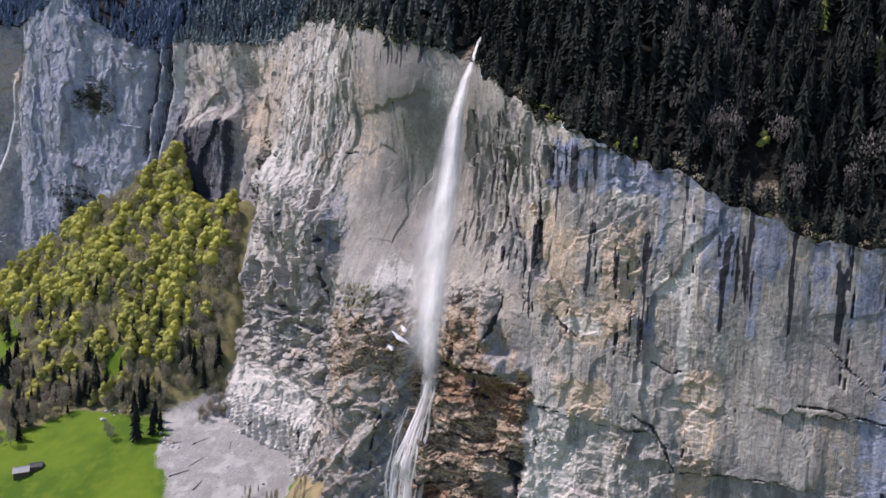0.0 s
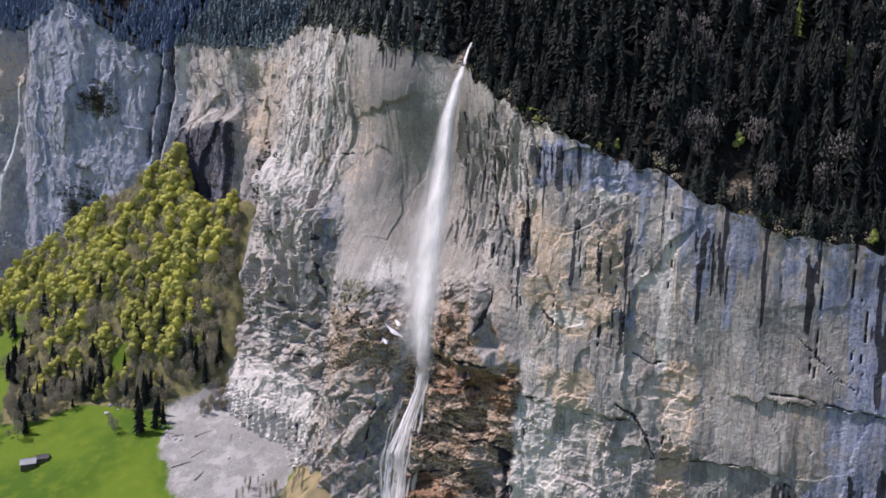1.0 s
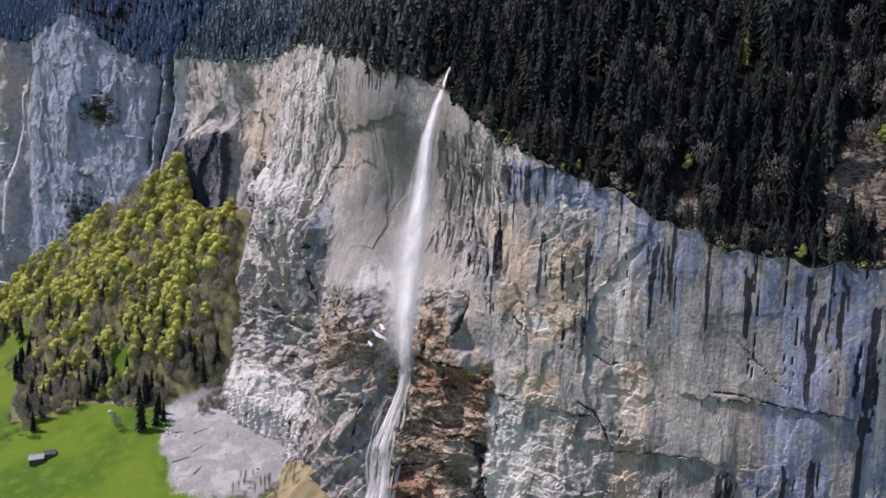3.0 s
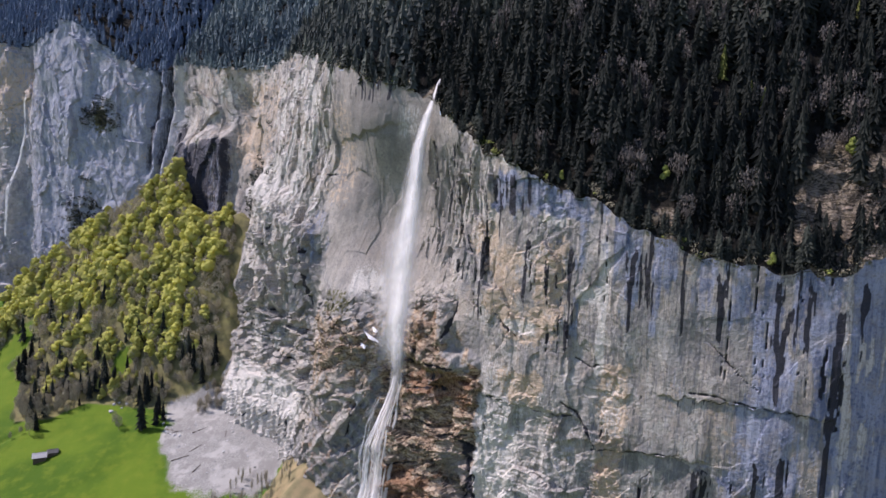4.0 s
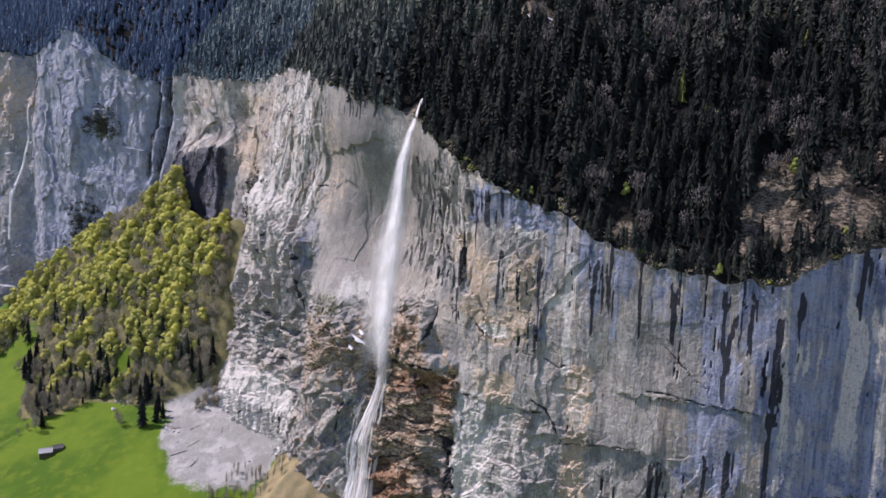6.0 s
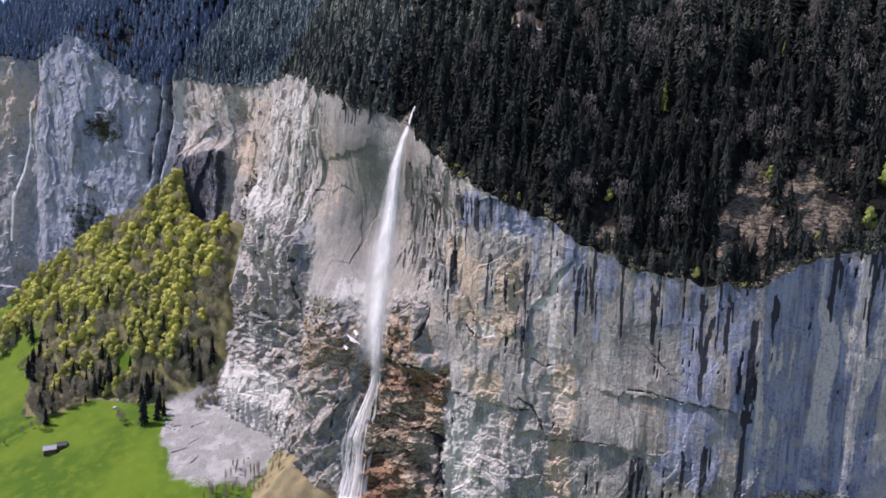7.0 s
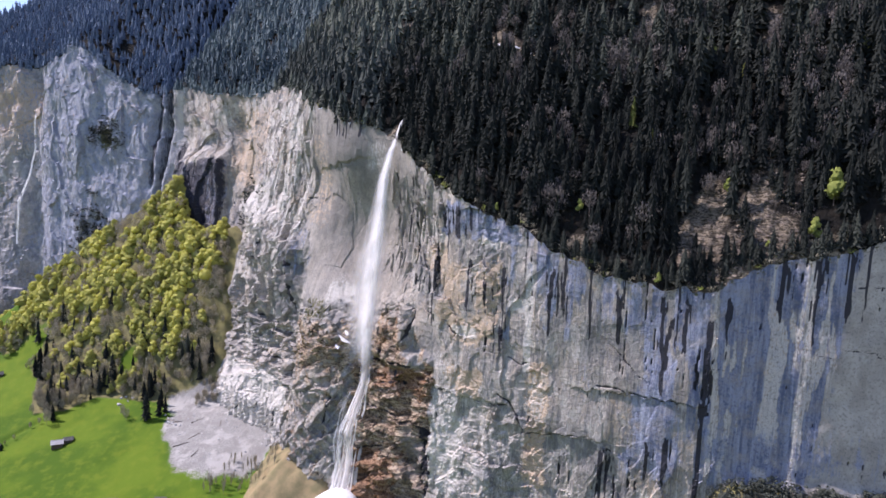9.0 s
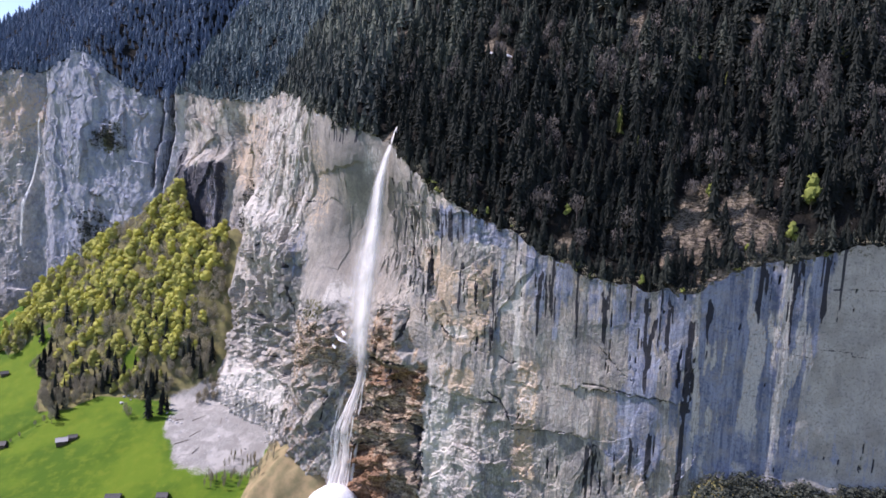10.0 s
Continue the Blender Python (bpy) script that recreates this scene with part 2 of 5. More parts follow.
def ground_material():
    n = Nodes("valley_ground", 0.95, 0.15)
    fine, mid, big = n.noise(1.1, 6, 0.65), n.noise(0.12, 5, 0.6), n.noise(0.018, 4, 0.5)
    grass = n.mix(n.ramp(big, 0.4, 0.62), (0.05, 0.1, 0.006), (0.095, 0.15, 0.009))
    grass = n.mix(n.ramp(mid, 0.45, 0.7, 0, 0.6), grass, (0.125, 0.165, 0.012))
    grass = n.mix(n.ramp(fine, 0.4, 0.8, 0, 0.45), grass, (0.05, 0.1, 0.01))
    scree = n.mix(n.ramp(fine, 0.35, 0.65), (0.18, 0.176, 0.158), (0.3, 0.293, 0.262))
    scree = n.mix(n.ramp(mid, 0.45, 0.6, 0, 0.7), scree, (0.2, 0.19, 0.17))
    scree = n.mix(n.ramp(n.noise(0.05, 6, 0.65), 0.5, 0.6, 0, 0.7), scree, (0.36, 0.35, 0.315))
    litter = n.mix(n.ramp(mid, 0.35, 0.65), (0.11, 0.1, 0.048), (0.18, 0.165, 0.065))
    dry = n.mix(n.ramp(mid, 0.35, 0.65), (0.26, 0.2, 0.105), (0.17, 0.15, 0.075))
    edge = n.math("MULTIPLY", n.math("SUBTRACT", mid, 0.5), 0.7)
    col = n.mix(n.ramp(n.math("ADD", n.attr("dry"), edge), 0.35, 0.65), grass, dry)
    col = n.mix(n.ramp(n.math("ADD", n.attr("wood"), edge), 0.35, 0.65), col, litter)
    col = n.mix(n.ramp(n.math("ADD", n.attr("scree"), n.math("ADD", edge, n.math("MULTIPLY", n.math("SUBTRACT", fine, 0.5), 0.8))), 0.35, 0.65), col, scree)
    n.relief(n.math("ADD", fine, mid), 0.5, 0.5)
    return n.done(col)


def slope_material():
    n = Nodes("forest_floor", 0.95, 0.15)
    fine, mid = n.noise(0.8, 6, 0.7), n.noise(0.09, 5, 0.6)
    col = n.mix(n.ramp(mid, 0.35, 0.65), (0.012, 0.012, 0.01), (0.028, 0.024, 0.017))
    strata = n.noise(1.0, 5, 0.65, n.scaled(0.28, 0.28, 0.75), 1.2)
    bare = n.mix(n.ramp(strata, 0.42, 0.58), (0.05, 0.042, 0.03), (0.33, 0.275, 0.2))
    bare = n.mix(n.ramp(fine, 0.45, 0.75, 0, 0.6), bare, (0.16, 0.13, 0.06))
    col = n.mix(n.ramp(n.math("ADD", n.attr("bare"), n.math("MULTIPLY", n.math("SUBTRACT", mid, 0.5), 0.8)), 0.35, 0.65), col, bare)
    n.relief(n.math("ADD", fine, n.math("MULTIPLY", strata, 2.0)), 1.0, 1.6)
    return n.done(col)


def leaf_material(name, dark, light, sheen=0.25, through_light=0.0, low=0.12, high=0.85):
    """Foliage whose tone varies from plant to plant (tint) and clump to clump."""
    n = Nodes(name, 0.75, sheen)
    v = n.math("ADD", n.math("MULTIPLY", n.attr("tint"), 0.55), n.math("MULTIPLY", n.random(), 0.25))
    v = n.math("ADD", v, n.math("MULTIPLY", n.noise(1.6, 3, 0.6), 0.4))
    col = n.mix(n.ramp(v, low, high), dark, light)
    if through_light:
        n.bsdf.inputs["Subsurface Weight"].default_value = 0.0
        tr = n.t.nodes.new("ShaderNodeBsdfTranslucent")
        n.t.links.new(col, tr.inputs[0])
        mx = n.t.nodes.new("ShaderNodeMixShader")
        mx.inputs[0].default_value = through_light
        n.t.links.new(n.bsdf.outputs[0], mx.inputs[1])
        n.t.links.new(tr.outputs[0], mx.inputs[2])
        n.t.links.new(mx.outputs[0], n.t.nodes["Material Output"].inputs["Surface"])
    return n.done(col)


def plain_material(name, a, b, scale=2.0, roughness=0.85, specular=0.25, stretch=(1, 1, 1)):
    n = Nodes(name, roughness, specular)
    tone = n.noise(scale, 5, 0.65, n.scaled(*stretch))
    n.relief(tone, 0.4, 0.1)
    return n.done(n.mix(n.ramp(n.math("ADD", n.math("MULTIPLY", tone, 0.8), n.math("MULTIPLY", n.random(), 0.2)), 0.3, 0.75), a, b))


def water_material():
    """White falling water: threads with gaps, thin towards the edges of each veil."""
    n = Nodes("falling_water", 0.5, 0.3)
    thread = n.noise(1.0, 5, 0.65, n.scaled(1.6, 1.6, 0.05), 0.6)
    gust = n.noise(1.0, 4, 0.6, n.scaled(0.12, 0.12, 0.06))
    a = n.math("MULTIPLY", n.attr("body"), n.math("MULTIPLY", n.ramp(thread, 0.28, 0.68, 0.88, 1.0), n.ramp(gust, 0.25, 0.6, 0.75, 1.0)))
    n.bsdf.inputs["Transmission Weight"].default_value = 0.0
    tr = n.t.nodes.new("ShaderNodeBsdfTranslucent")
    tr.inputs[0].default_value = (0.95, 0.94, 0.91, 1)
    clear = n.t.nodes.new("ShaderNodeBsdfTransparent")
    half, out = n.t.nodes.new("ShaderNodeMixShader"), n.t.nodes.new("ShaderNodeMixShader")
    half.inputs[0].default_value = 0.4
    n.t.links.new(n.bsdf.outputs[0], half.inputs[1])
    n.t.links.new(tr.outputs[0], half.inputs[2])
    n.put(out.inputs[0], a)
    n.t.links.new(clear.outputs[0], out.inputs[1])
    n.t.links.new(half.outputs[0], out.inputs[2])
    n.t.links.new(out.outputs[0], n.t.nodes["Material Output"].inputs["Surface"])
    return n.done((0.95, 0.94, 0.91))


def snow_material():
    n = Nodes("old_snow", 0.6, 0.3)
    f = n.noise(0.6, 6, 0.6)
    n.relief(f, 0.5, 0.4)
    return n.done(n.mix(n.ramp(f, 0.3, 0.75), (0.86, 0.87, 0.88), (0.74, 0.73, 0.7)))


ROCK, GROUND, SLOPE, WATER, SNOW = rock_material(), ground_material(), slope_material(), water_material(), snow_material()
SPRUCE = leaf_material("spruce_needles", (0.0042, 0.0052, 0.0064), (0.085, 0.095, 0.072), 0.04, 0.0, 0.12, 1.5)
# farther needles are paler and bluer: haze put into their colour
HAZY_FAR_SPRUCE = leaf_material("hazy_far_spruce_needles", (0.07, 0.1, 0.15), (0.14, 0.18, 0.235), 0.04)
HAZY_GULLY_SPRUCE = leaf_material("hazy_gully_spruce_needles", (0.045, 0.064, 0.08), (0.15, 0.185, 0.18), 0.04)
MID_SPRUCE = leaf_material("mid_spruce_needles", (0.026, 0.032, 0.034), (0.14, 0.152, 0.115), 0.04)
BROADLEAF = leaf_material("spring_leaves", (0.32, 0.325, 0.105), (0.64, 0.62, 0.16), 0.08, 0.5, 0.1, 0.95)
LARCH = leaf_material("larch_needles", (0.08, 0.1, 0.02), (0.2, 0.2, 0.05), 0.2, 0.25)
GREENLEAF = leaf_material("green_leaves", (0.1, 0.13, 0.03), (0.33, 0.36, 0.09), 0.08, 0.3)
TWIGS = leaf_material("bare_twigs", (0.19, 0.165, 0.11), (0.4, 0.35, 0.24))
BROWN_TWIGS = leaf_material("brown_twigs", (0.032, 0.029, 0.027), (0.135, 0.118, 0.1))
BARK = plain_material("bark", (0.09, 0.075, 0.06), (0.22, 0.19, 0.155), 3.0, 0.95, 0.1, (4, 4, 0.6))
STONE = plain_material("boulder_stone", (0.24, 0.24, 0.23), (0.5, 0.49, 0.46), 1.2)
BROWN_STONE = plain_material("clearing_stone", (0.09, 0.07, 0.05), (0.27, 0.22, 0.17), 1.2)
TIMBER = plain_material("weathered_boards", (0.07, 0.05, 0.035), (0.19, 0.15, 0.11), 2.0, 0.9, 0.15, (3, 3, 0.3))
ROOFING = plain_material("grey_roof_sheets", (0.24, 0.235, 0.23), (0.4, 0.39, 0.38), 1.0, 0.7)
SLATE = plain_material("dark_roof_slates", (0.06, 0.06, 0.06), (0.14, 0.13, 0.12), 1.4, 0.8)
DOORWAY = plain_material("dark_door_boards", (0.03, 0.022, 0.016), (0.07, 0.05, 0.035), 2.0)

# ---------------------------------------------------------------- the cliff
# plan of the cliff from the far end to the near end: rim x, y, z and foot x, y, z
PLAN = np.array([
    (-1000, 1060, 400, -1000, 1030, 0), (-600, 905, 400, -585, 875, 10), (-515, 862, 424, -500, 835, 20), (-428, 826, 378, -425, 795, 60),
    (-365, 800, 354, -358, 772, 140), (-314, 774, 360, -305, 735, 160), (-250, 718, 348, -240, 690, 165), (-190, 676, 347, -216, 642, 90),
    (-132, 575, 342, -198, 556, -10), (-96, 495, 322, -122, 505, -20), (-65, 451, 306, -90, 432, -20), (-22, 432, 290, -48, 414, -20),
    (10, 392, 262, 5, 392, -20), (35, 366, 246, 37, 372, -20), (68, 347, 233, 73, 350, -20), (104, 327, 212, 108, 332, -10)], float)
PLAN = np.vstack([PLAN, [(163, 304, 202, 165, 300, 60), (215, 298, 221, 212, 292, 70), (290, 291, 238, 285, 285, 70), (700, 300, 260, 700, 290, 80)]])


def along(u):
    """The plan at u, which counts its rows, as a smooth curve."""
    u = np.clip(u, 0, len(PLAN) - 1.0001)
    i = u.astype(int)
    f = (u - i)[..., None]
    p = np.vstack([2 * PLAN[0] - PLAN[1], PLAN, 2 * PLAN[-1] - PLAN[-2]])
    a, b, c, d = p[i], p[i + 1], p[i + 2], p[np.minimum(i + 3, len(p) - 1)]
    return 0.5 * (2 * b + (c - a) * f + (2 * a - 5 * b + 4 * c - d) * f * f + (3 * b - a - 3 * c + d) * f**3)


US = np.linspace(0, len(PLAN) - 1, 4000)
CURVE = along(US)
RUN = np.concatenate([[0], np.cumsum(np.hypot(*np.diff((CURVE[:, :2] + CURVE[:, 3:5]) / 2, axis=0).T))])


def outward(u):
    """The level normal of the cliff, towards the valley, from a smoothed plan."""
    a, b = along(np.maximum(u - 0.35, 0)), along(np.minimum(u + 0.35, len(PLAN) - 1))
    t = (b - a)[..., :2] + (b - a)[..., 3:5]
    t /= np.linalg.norm(t, axis=-1, keepdims=True)
    return np.stack([t[..., 1], -t[..., 0]], -1)


def rim_z(u):
    s = np.interp(u, US, RUN)
    return along(u)[..., 2] + 6.0 * fbm(s / 22, 0.3, 0, 4, 5) + 3.8 * fbm(s / 6, 3.3, 0, 3, 6) + smooth(7.4, 8.2, u) * smooth(13.2, 12.4, u) * (4.0 * fbm(s / 9, 6.3, 0, 3, 7) + 5.0 * (facets(s / 5, s * 0 + 0.5, 8) - 0.1)) * smooth(0.1, 0.3, np.abs(u - 10.98))


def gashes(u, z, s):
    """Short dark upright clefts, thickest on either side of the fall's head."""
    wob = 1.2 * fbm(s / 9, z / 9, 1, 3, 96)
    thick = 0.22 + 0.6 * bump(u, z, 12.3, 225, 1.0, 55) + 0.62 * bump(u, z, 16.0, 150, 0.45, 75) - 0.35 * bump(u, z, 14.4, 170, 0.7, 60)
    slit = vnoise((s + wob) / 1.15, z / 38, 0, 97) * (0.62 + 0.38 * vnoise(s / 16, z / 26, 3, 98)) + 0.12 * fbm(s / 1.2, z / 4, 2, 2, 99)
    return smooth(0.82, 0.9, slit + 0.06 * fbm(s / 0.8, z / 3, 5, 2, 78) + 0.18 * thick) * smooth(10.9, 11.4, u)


def ledge_z(s):
    """The height of the long crack across the near wall."""
    return 137 + 3.5 * fbm(s / 14, 0, 0, 3, 82) + 2.5 * fbm(s / 3, 0, 0, 3, 75)


def stroke(u, z, pts, wide, seed=0, taper=0.0):
    """1 along a line through (u, z) points, wide metres across, frayed, and 0 off it."""
    s = np.interp(u, US, RUN)
    ss, zz = s + 1.2 * fbm(s / 5, z / 5, seed, 3, 301), z + 1.2 * fbm(s / 5, z / 5, seed + 9, 3, 302)
    near = np.full(np.shape(s), 1e9)
    p = [(float(np.interp(a, US, RUN)), b) for a, b in pts]
    for k, ((x0, z0), (x1, z1)) in enumerate(zip(p[:-1], p[1:])):
        t = np.clip(((ss - x0) * (x1 - x0) + (zz - z0) * (z1 - z0)) / ((x1 - x0) ** 2 + (z1 - z0) ** 2), 0, 1)
        d = np.hypot(ss - x0 - t * (x1 - x0), zz - z0 - t * (z1 - z0))
        near = np.minimum(near, d / (1 - taper * (k + t) / (len(p) - 1)))
    half = wide * (0.1 + 0.5 * vnoise(s / 4, z / 4, seed, 303))
    return smooth(half + 0.5, half - 0.3, near + 0.5 * fbm(s / 1.6, z / 2.2, seed, 2, 304)) * smooth(-0.5, -0.05, fbm(s / 7, z / 7, seed, 3, 314))


def zone(u, z, u0, u1, z0, z1, eu=0.15, ez=8.0, wob=0.0):
    """1 inside a stretch of the wall, with a soft, wandering edge."""
    uu, zz = u + eu * wob, z + ez * wob
    return smooth(u0 - eu, u0 + eu, uu) * smooth(u1 + eu, u1 - eu, uu) * smooth(z0 - ez, z0 + ez, zz) * smooth(z1 + ez, z1 - ez, zz)


def hollow_at(u, z):
    """The smooth grey bowl behind the fall."""
    wob = fbm(np.interp(u, US, RUN) / 22, z / 22, 4, 3, 13)
    return smooth(8.95, 9.35, u + 0.25 * wob + 0.003 * (z - 230)) * smooth(11.75, 11.3, u + 0.15 * wob) * smooth(152, 172, z + 10 * wob)


# cracks, ledge lines and shaded edges of the rock, painted near black: points (u, z) and width in metres
CRACKS = (
    (((12.35, 112), (12.9, 113), (13.5, 111), (13.95, 113)), 1.3), (((13.8, 121), (14.0, 117), (14.2, 108), (14.3, 98)), 2.2), (((14.25, 97), (14.6, 99), (14.95, 103), (15.25, 105), (15.45, 98)), 1.3),
    (((15.28, 139), (15.5, 139), (15.8, 137), (16.05, 138)), 0.9), (((15.38, 166), (15.48, 160), (15.62, 150), (15.72, 146)), 0.9), (((12.55, 166), (12.8, 158), (13.05, 152)), 1.2),
    (((13.4, 150), (13.7, 147), (14.05, 148)), 1.0), (((13.95, 146), (14.2, 143), (14.35, 145)), 1.0), 
    (((9.93, 268), (9.96, 257)), 0.8), (((10.12, 266), (10.15, 250)), 0.7), (((9.0, 238), (9.2, 239)), 1.6),
    (((11.18, 262), (11.22, 245), (11.2, 232)), 3.0), (((11.42, 244), (11.45, 228)), 1.4), (((11.62, 240), (11.7, 216), (11.78, 200)), 1.4), (((11.9, 205), (12.0, 196)), 3.0),
    (((12.28, 224), (12.3, 200), (12.32, 186), (12.36, 160)), 1.8), (((12.12, 188), (12.16, 165)), 1.2), (((12.2, 236), (12.24, 222)), 1.2), (((12.5, 238), (12.52, 222)), 1.6), (((12.75, 240), (12.74, 226)), 1.2),
    (((17.78, 176), (17.9, 176), (17.91, 173), (18.0, 173)), 0.8), (((17.6, 173), (17.72, 171)), 0.9), (((16.2, 160), (16.5, 159)), 0.7), (((17.8, 212), (18.0, 213)), 0.7),
    (((12.2, 80), (12.32, 60), (12.35, 40), (12.3, 10)), 6.5), (((11.9, 60), (12.1, 48), (12.2, 36)), 2.4), (((10.95, 58), (11.2, 52), (11.5, 57)), 2.5), (((10.95, 106), (11.3, 104), (11.7, 108), (11.95, 104)), 1.8),
    (((11.0, 84), (11.35, 86), (11.8, 80), (12.2, 84)), 1.6), (((11.85, 166), (11.82, 150), (11.7, 134)), 2.2), (((11.25, 134), (11.6, 124), (11.95, 125)), 2.6), (((11.3, 122), (11.1, 118), (10.98, 112)), 2.0),
    (((9.02, 182), (9.12, 160), (9.2, 140)), 5.0), (((8.75, 200), (8.85, 176), (8.92, 150)), 2.4), (((8.3, 196), (8.22, 172), (8.28, 150), (8.2, 132)), 2.0), (((8.12, 128), (8.5, 124), (8.8, 122)), 2.2),
    (((7.98, 172), (7.9, 140), (7.75, 118)), 1.6), (((8.05, 108), (8.5, 100), (8.9, 100), (9.4, 90)), 1.6), (((8.5, 92), (8.9, 88), (9.3, 72), (9.6, 48)), 1.6), (((9.35, 104), (9.6, 92), (9.9, 76), (10.2, 58)), 1.5),
    (((9.6, 106), (9.9, 92), (10.15, 76)), 1.3), (((9.2, 62), (9.35, 40), (9.4, 22)), 1.2), (((8.7, 66), (8.72, 45), (8.6, 26)), 0.9), (((8.85, 60), (8.95, 42), (8.85, 20)), 1.2), (((8.5, 40), (8.42, 22), (8.36, 8)), 1.2), (((9.05, 50), (9.1, 34), (9.0, 18)), 0.9),
    (((9.45, 134), (9.75, 128), (10.0, 120)), 1.6), (((9.9, 142), (10.2, 136), (10.4, 128)), 1.6), (((9.4, 116), (9.7, 106), (10.0, 100)), 1.2), (((10.6, 88), (10.5, 70), (10.55, 50)), 1.2))


def cracks(u, z):
    out = np.zeros(np.shape(u))
    for i, (pts, wide) in enumerate(CRACKS):
        uu, zz = [p[0] for p in pts], [p[1] for p in pts]
        near = (u > min(uu) - 0.35) & (u < max(uu) + 0.35) & (z > min(zz) - 12) & (z < max(zz) + 12)
        if near.any():
            out[near] = np.maximum(out[near], stroke(u[near], z[near], pts, wide, 0.37 * i, 0.35))
    return out


def beds(s, z, thick, seed, warp=3.0, block=2.2):
    """Overhanging beds, broken into blocks: how far each stands out, -0.5 to 0.5."""
    zz = z + warp * fbm(s / 26, z / 26, seed, 3, seed)
    own, border = cells(s / (thick * block), zz / thick, seed + 1)
    lift = zz / thick + 0.55 * own
    saw = lift % 1.0
    return (0.5 - saw) * smooth(1.0, 0.9, saw) * (0.45 + 0.9 * hashed(np.floor(lift), np.floor(own * 50), own * 0, seed + 2)) - 0.25 * smooth(0.07, 0.0, border)


def relief(u, z):
    """How far the rock stands out from the plan, in metres."""
    s = np.interp(u, US, RUN)
    wx, wz = 7 * fbm(s / 30, z / 30, 1.5, 3, 11), 7 * fbm(s / 30, z / 30, 9.5, 3, 12)
    wob = fbm(s / 22, z / 22, 4, 3, 13)
    far = smooth(8.0, 7.0, u)
    hollow = hollow_at(u, z)
    low = smooth(7.2, 7.7, u + 0.2 * wob) * smooth(12.6, 12.3, u + 0.15 * wob) * smooth(172, 150, z + 16 * wob - 55 * smooth(9.5, 8.9, u))
    low = low * (1 - hollow)
    face = 1 - low
    end = smooth(17.7, 17.8, u)
    calm = smooth(14.3, 15.0, u + 0.3 * wob) * smooth(90, 112, z + 10 * wob)
    scaly = smooth(12.2, 12.36, u) * smooth(14.9, 14.3, u + 0.3 * wob) * smooth(118, 106, z + 5 * wob)
    plain = face * (1 - 0.85 * calm) * (1 - 0.8 * hollow) * (1 - 0.2 * smooth(12.4, 12.8, u) * smooth(100, 118, z)) * (1 - 0.3 * far) * (1 - 0.95 * smooth(16.5, 17.1, u))
    d = 3.2 * fbm(s / 60, z / 75, 0, 4, 21) * (1 + far) * (1 - 0.5 * end)
    d = d + (0.45 * plain + 0.5 * low + 0.8 * far) * (2.4 * ridged((s + wx) / 38, (z + wz) / 60, 0, 4, 31) - 0.6)
    # slabs and shallow steps on the open walls
    def broken(where, *layers):
        """Layers of broken faces: how deep, their width and height, seed, warp, lean."""
        out, m = np.zeros(np.shape(s)), where > 0.01
        sm, zm, wm, vm = s[m], z[m], wx[m], wz[m]
        for amp, sx, sz, seed, warp, lean in layers:
            out[m] += amp * facets((sm + warp * wm + lean * zm) / sx, (zm + warp * vm - lean * sm) / sz, seed)
        return out * where

    d = d + broken(plain, (2.6, 24, 60, 51, 1.6, 0), (1.2, 10, 22, 53, 1.6, 0), (0.5, 5, 9, 52, 1, 0)) + plain * (0.6 * fbm((s + wx) / 14, (z + wz) / 26, 3, 5, 47, 0.6))
    d = d + broken(scaly, (2.6, 26, 20, 49, 1.6, 0.15), (0.9, 10, 8, 50, 1.2, 0.1), (0.35, 4, 3.4, 54, 1, 0)) + scaly * (0.7 * fbm(s / 4.5, z / 3.2, 0, 3, 84))
    # flakes on the ochre patches of the near wall
    flaky = zone(u, z, 12.7, 13.7, 150, 166, 0.12, 5, wob) + zone(u, z, 12.8, 13.5, 115, 133, 0.12, 4, wob) + zone(u, z, 14.3, 14.7, 60, 145, 0.08, 5, wob) + zone(u, z, 13.3, 13.75, 160, 236, 0.06, 5, wob)
    d = d + broken(flaky, (1.1, 11, 9, 307, 0.9, 0.3), (0.45, 5, 4, 308, 1, 0))
    # the far wall: broad facets
    d = d + broken(far, (4.5, 38, 70, 61, 1.6, 0.3), (2.0, 15, 26, 62, 1.2, 0.2))
    # ribs and grooves that run down the wall
    ribs = zone(u, z, 11.1, 12.5, 186, 262, 0.12, 8, wob)
    d = d + (0.1 + 0.5 * smooth(12.3, 13.0, u) * (1 - 0.6 * end) + 0.1 * far) * fbm((s + 0.25 * wx) / 8, z / 95, 0, 4, 41) + (0.05 + 0.12 * smooth(12.3, 13.0, u)) * fbm(s / 2.4, z / 50, 0, 2, 45)
    d = d + broken(ribs, (3.6, 8, 34, 311, 0.8, 0), (1.6, 3.5, 11, 312, 0.5, 0)) + ribs * (0.6 * fbm(s / 2.5, z / 9, 0, 3, 312))
    curtain = zone(u, z, 7.5, 9.2, 196, 345, 0.15, 8, wob)
    d = d + broken(curtain, (2.4, 13, 40, 46, 1.6, 0.12), (1.3, 5, 11, 313, 1.0, 0.1)) + curtain * (0.9 * fbm(s / 3.0, z / 10, 0, 4, 313))
    d = d + (0.12 + 0.2 * low + 0.15 * plain) * fbm(s / 2.0, z / 2.0, 0, 3, 71) * (1 - 0.7 * hollow)
    d = d - 1.0 * gashes(u, z, s) * (1 - hollow)
    # the bowl behind the fall, its roof, and the shelf under it
    d = d - 22 * bump(u, z, 10.2, 212, 0.75, 42) - 13 * bump(u, z, 11.2, 215, 0.7, 42)
    d = d - 9 * bump(u, z, 9.5, 250, 0.8, 30) + 8 * bump(u, z, 10.5, 136, 0.6, 13)
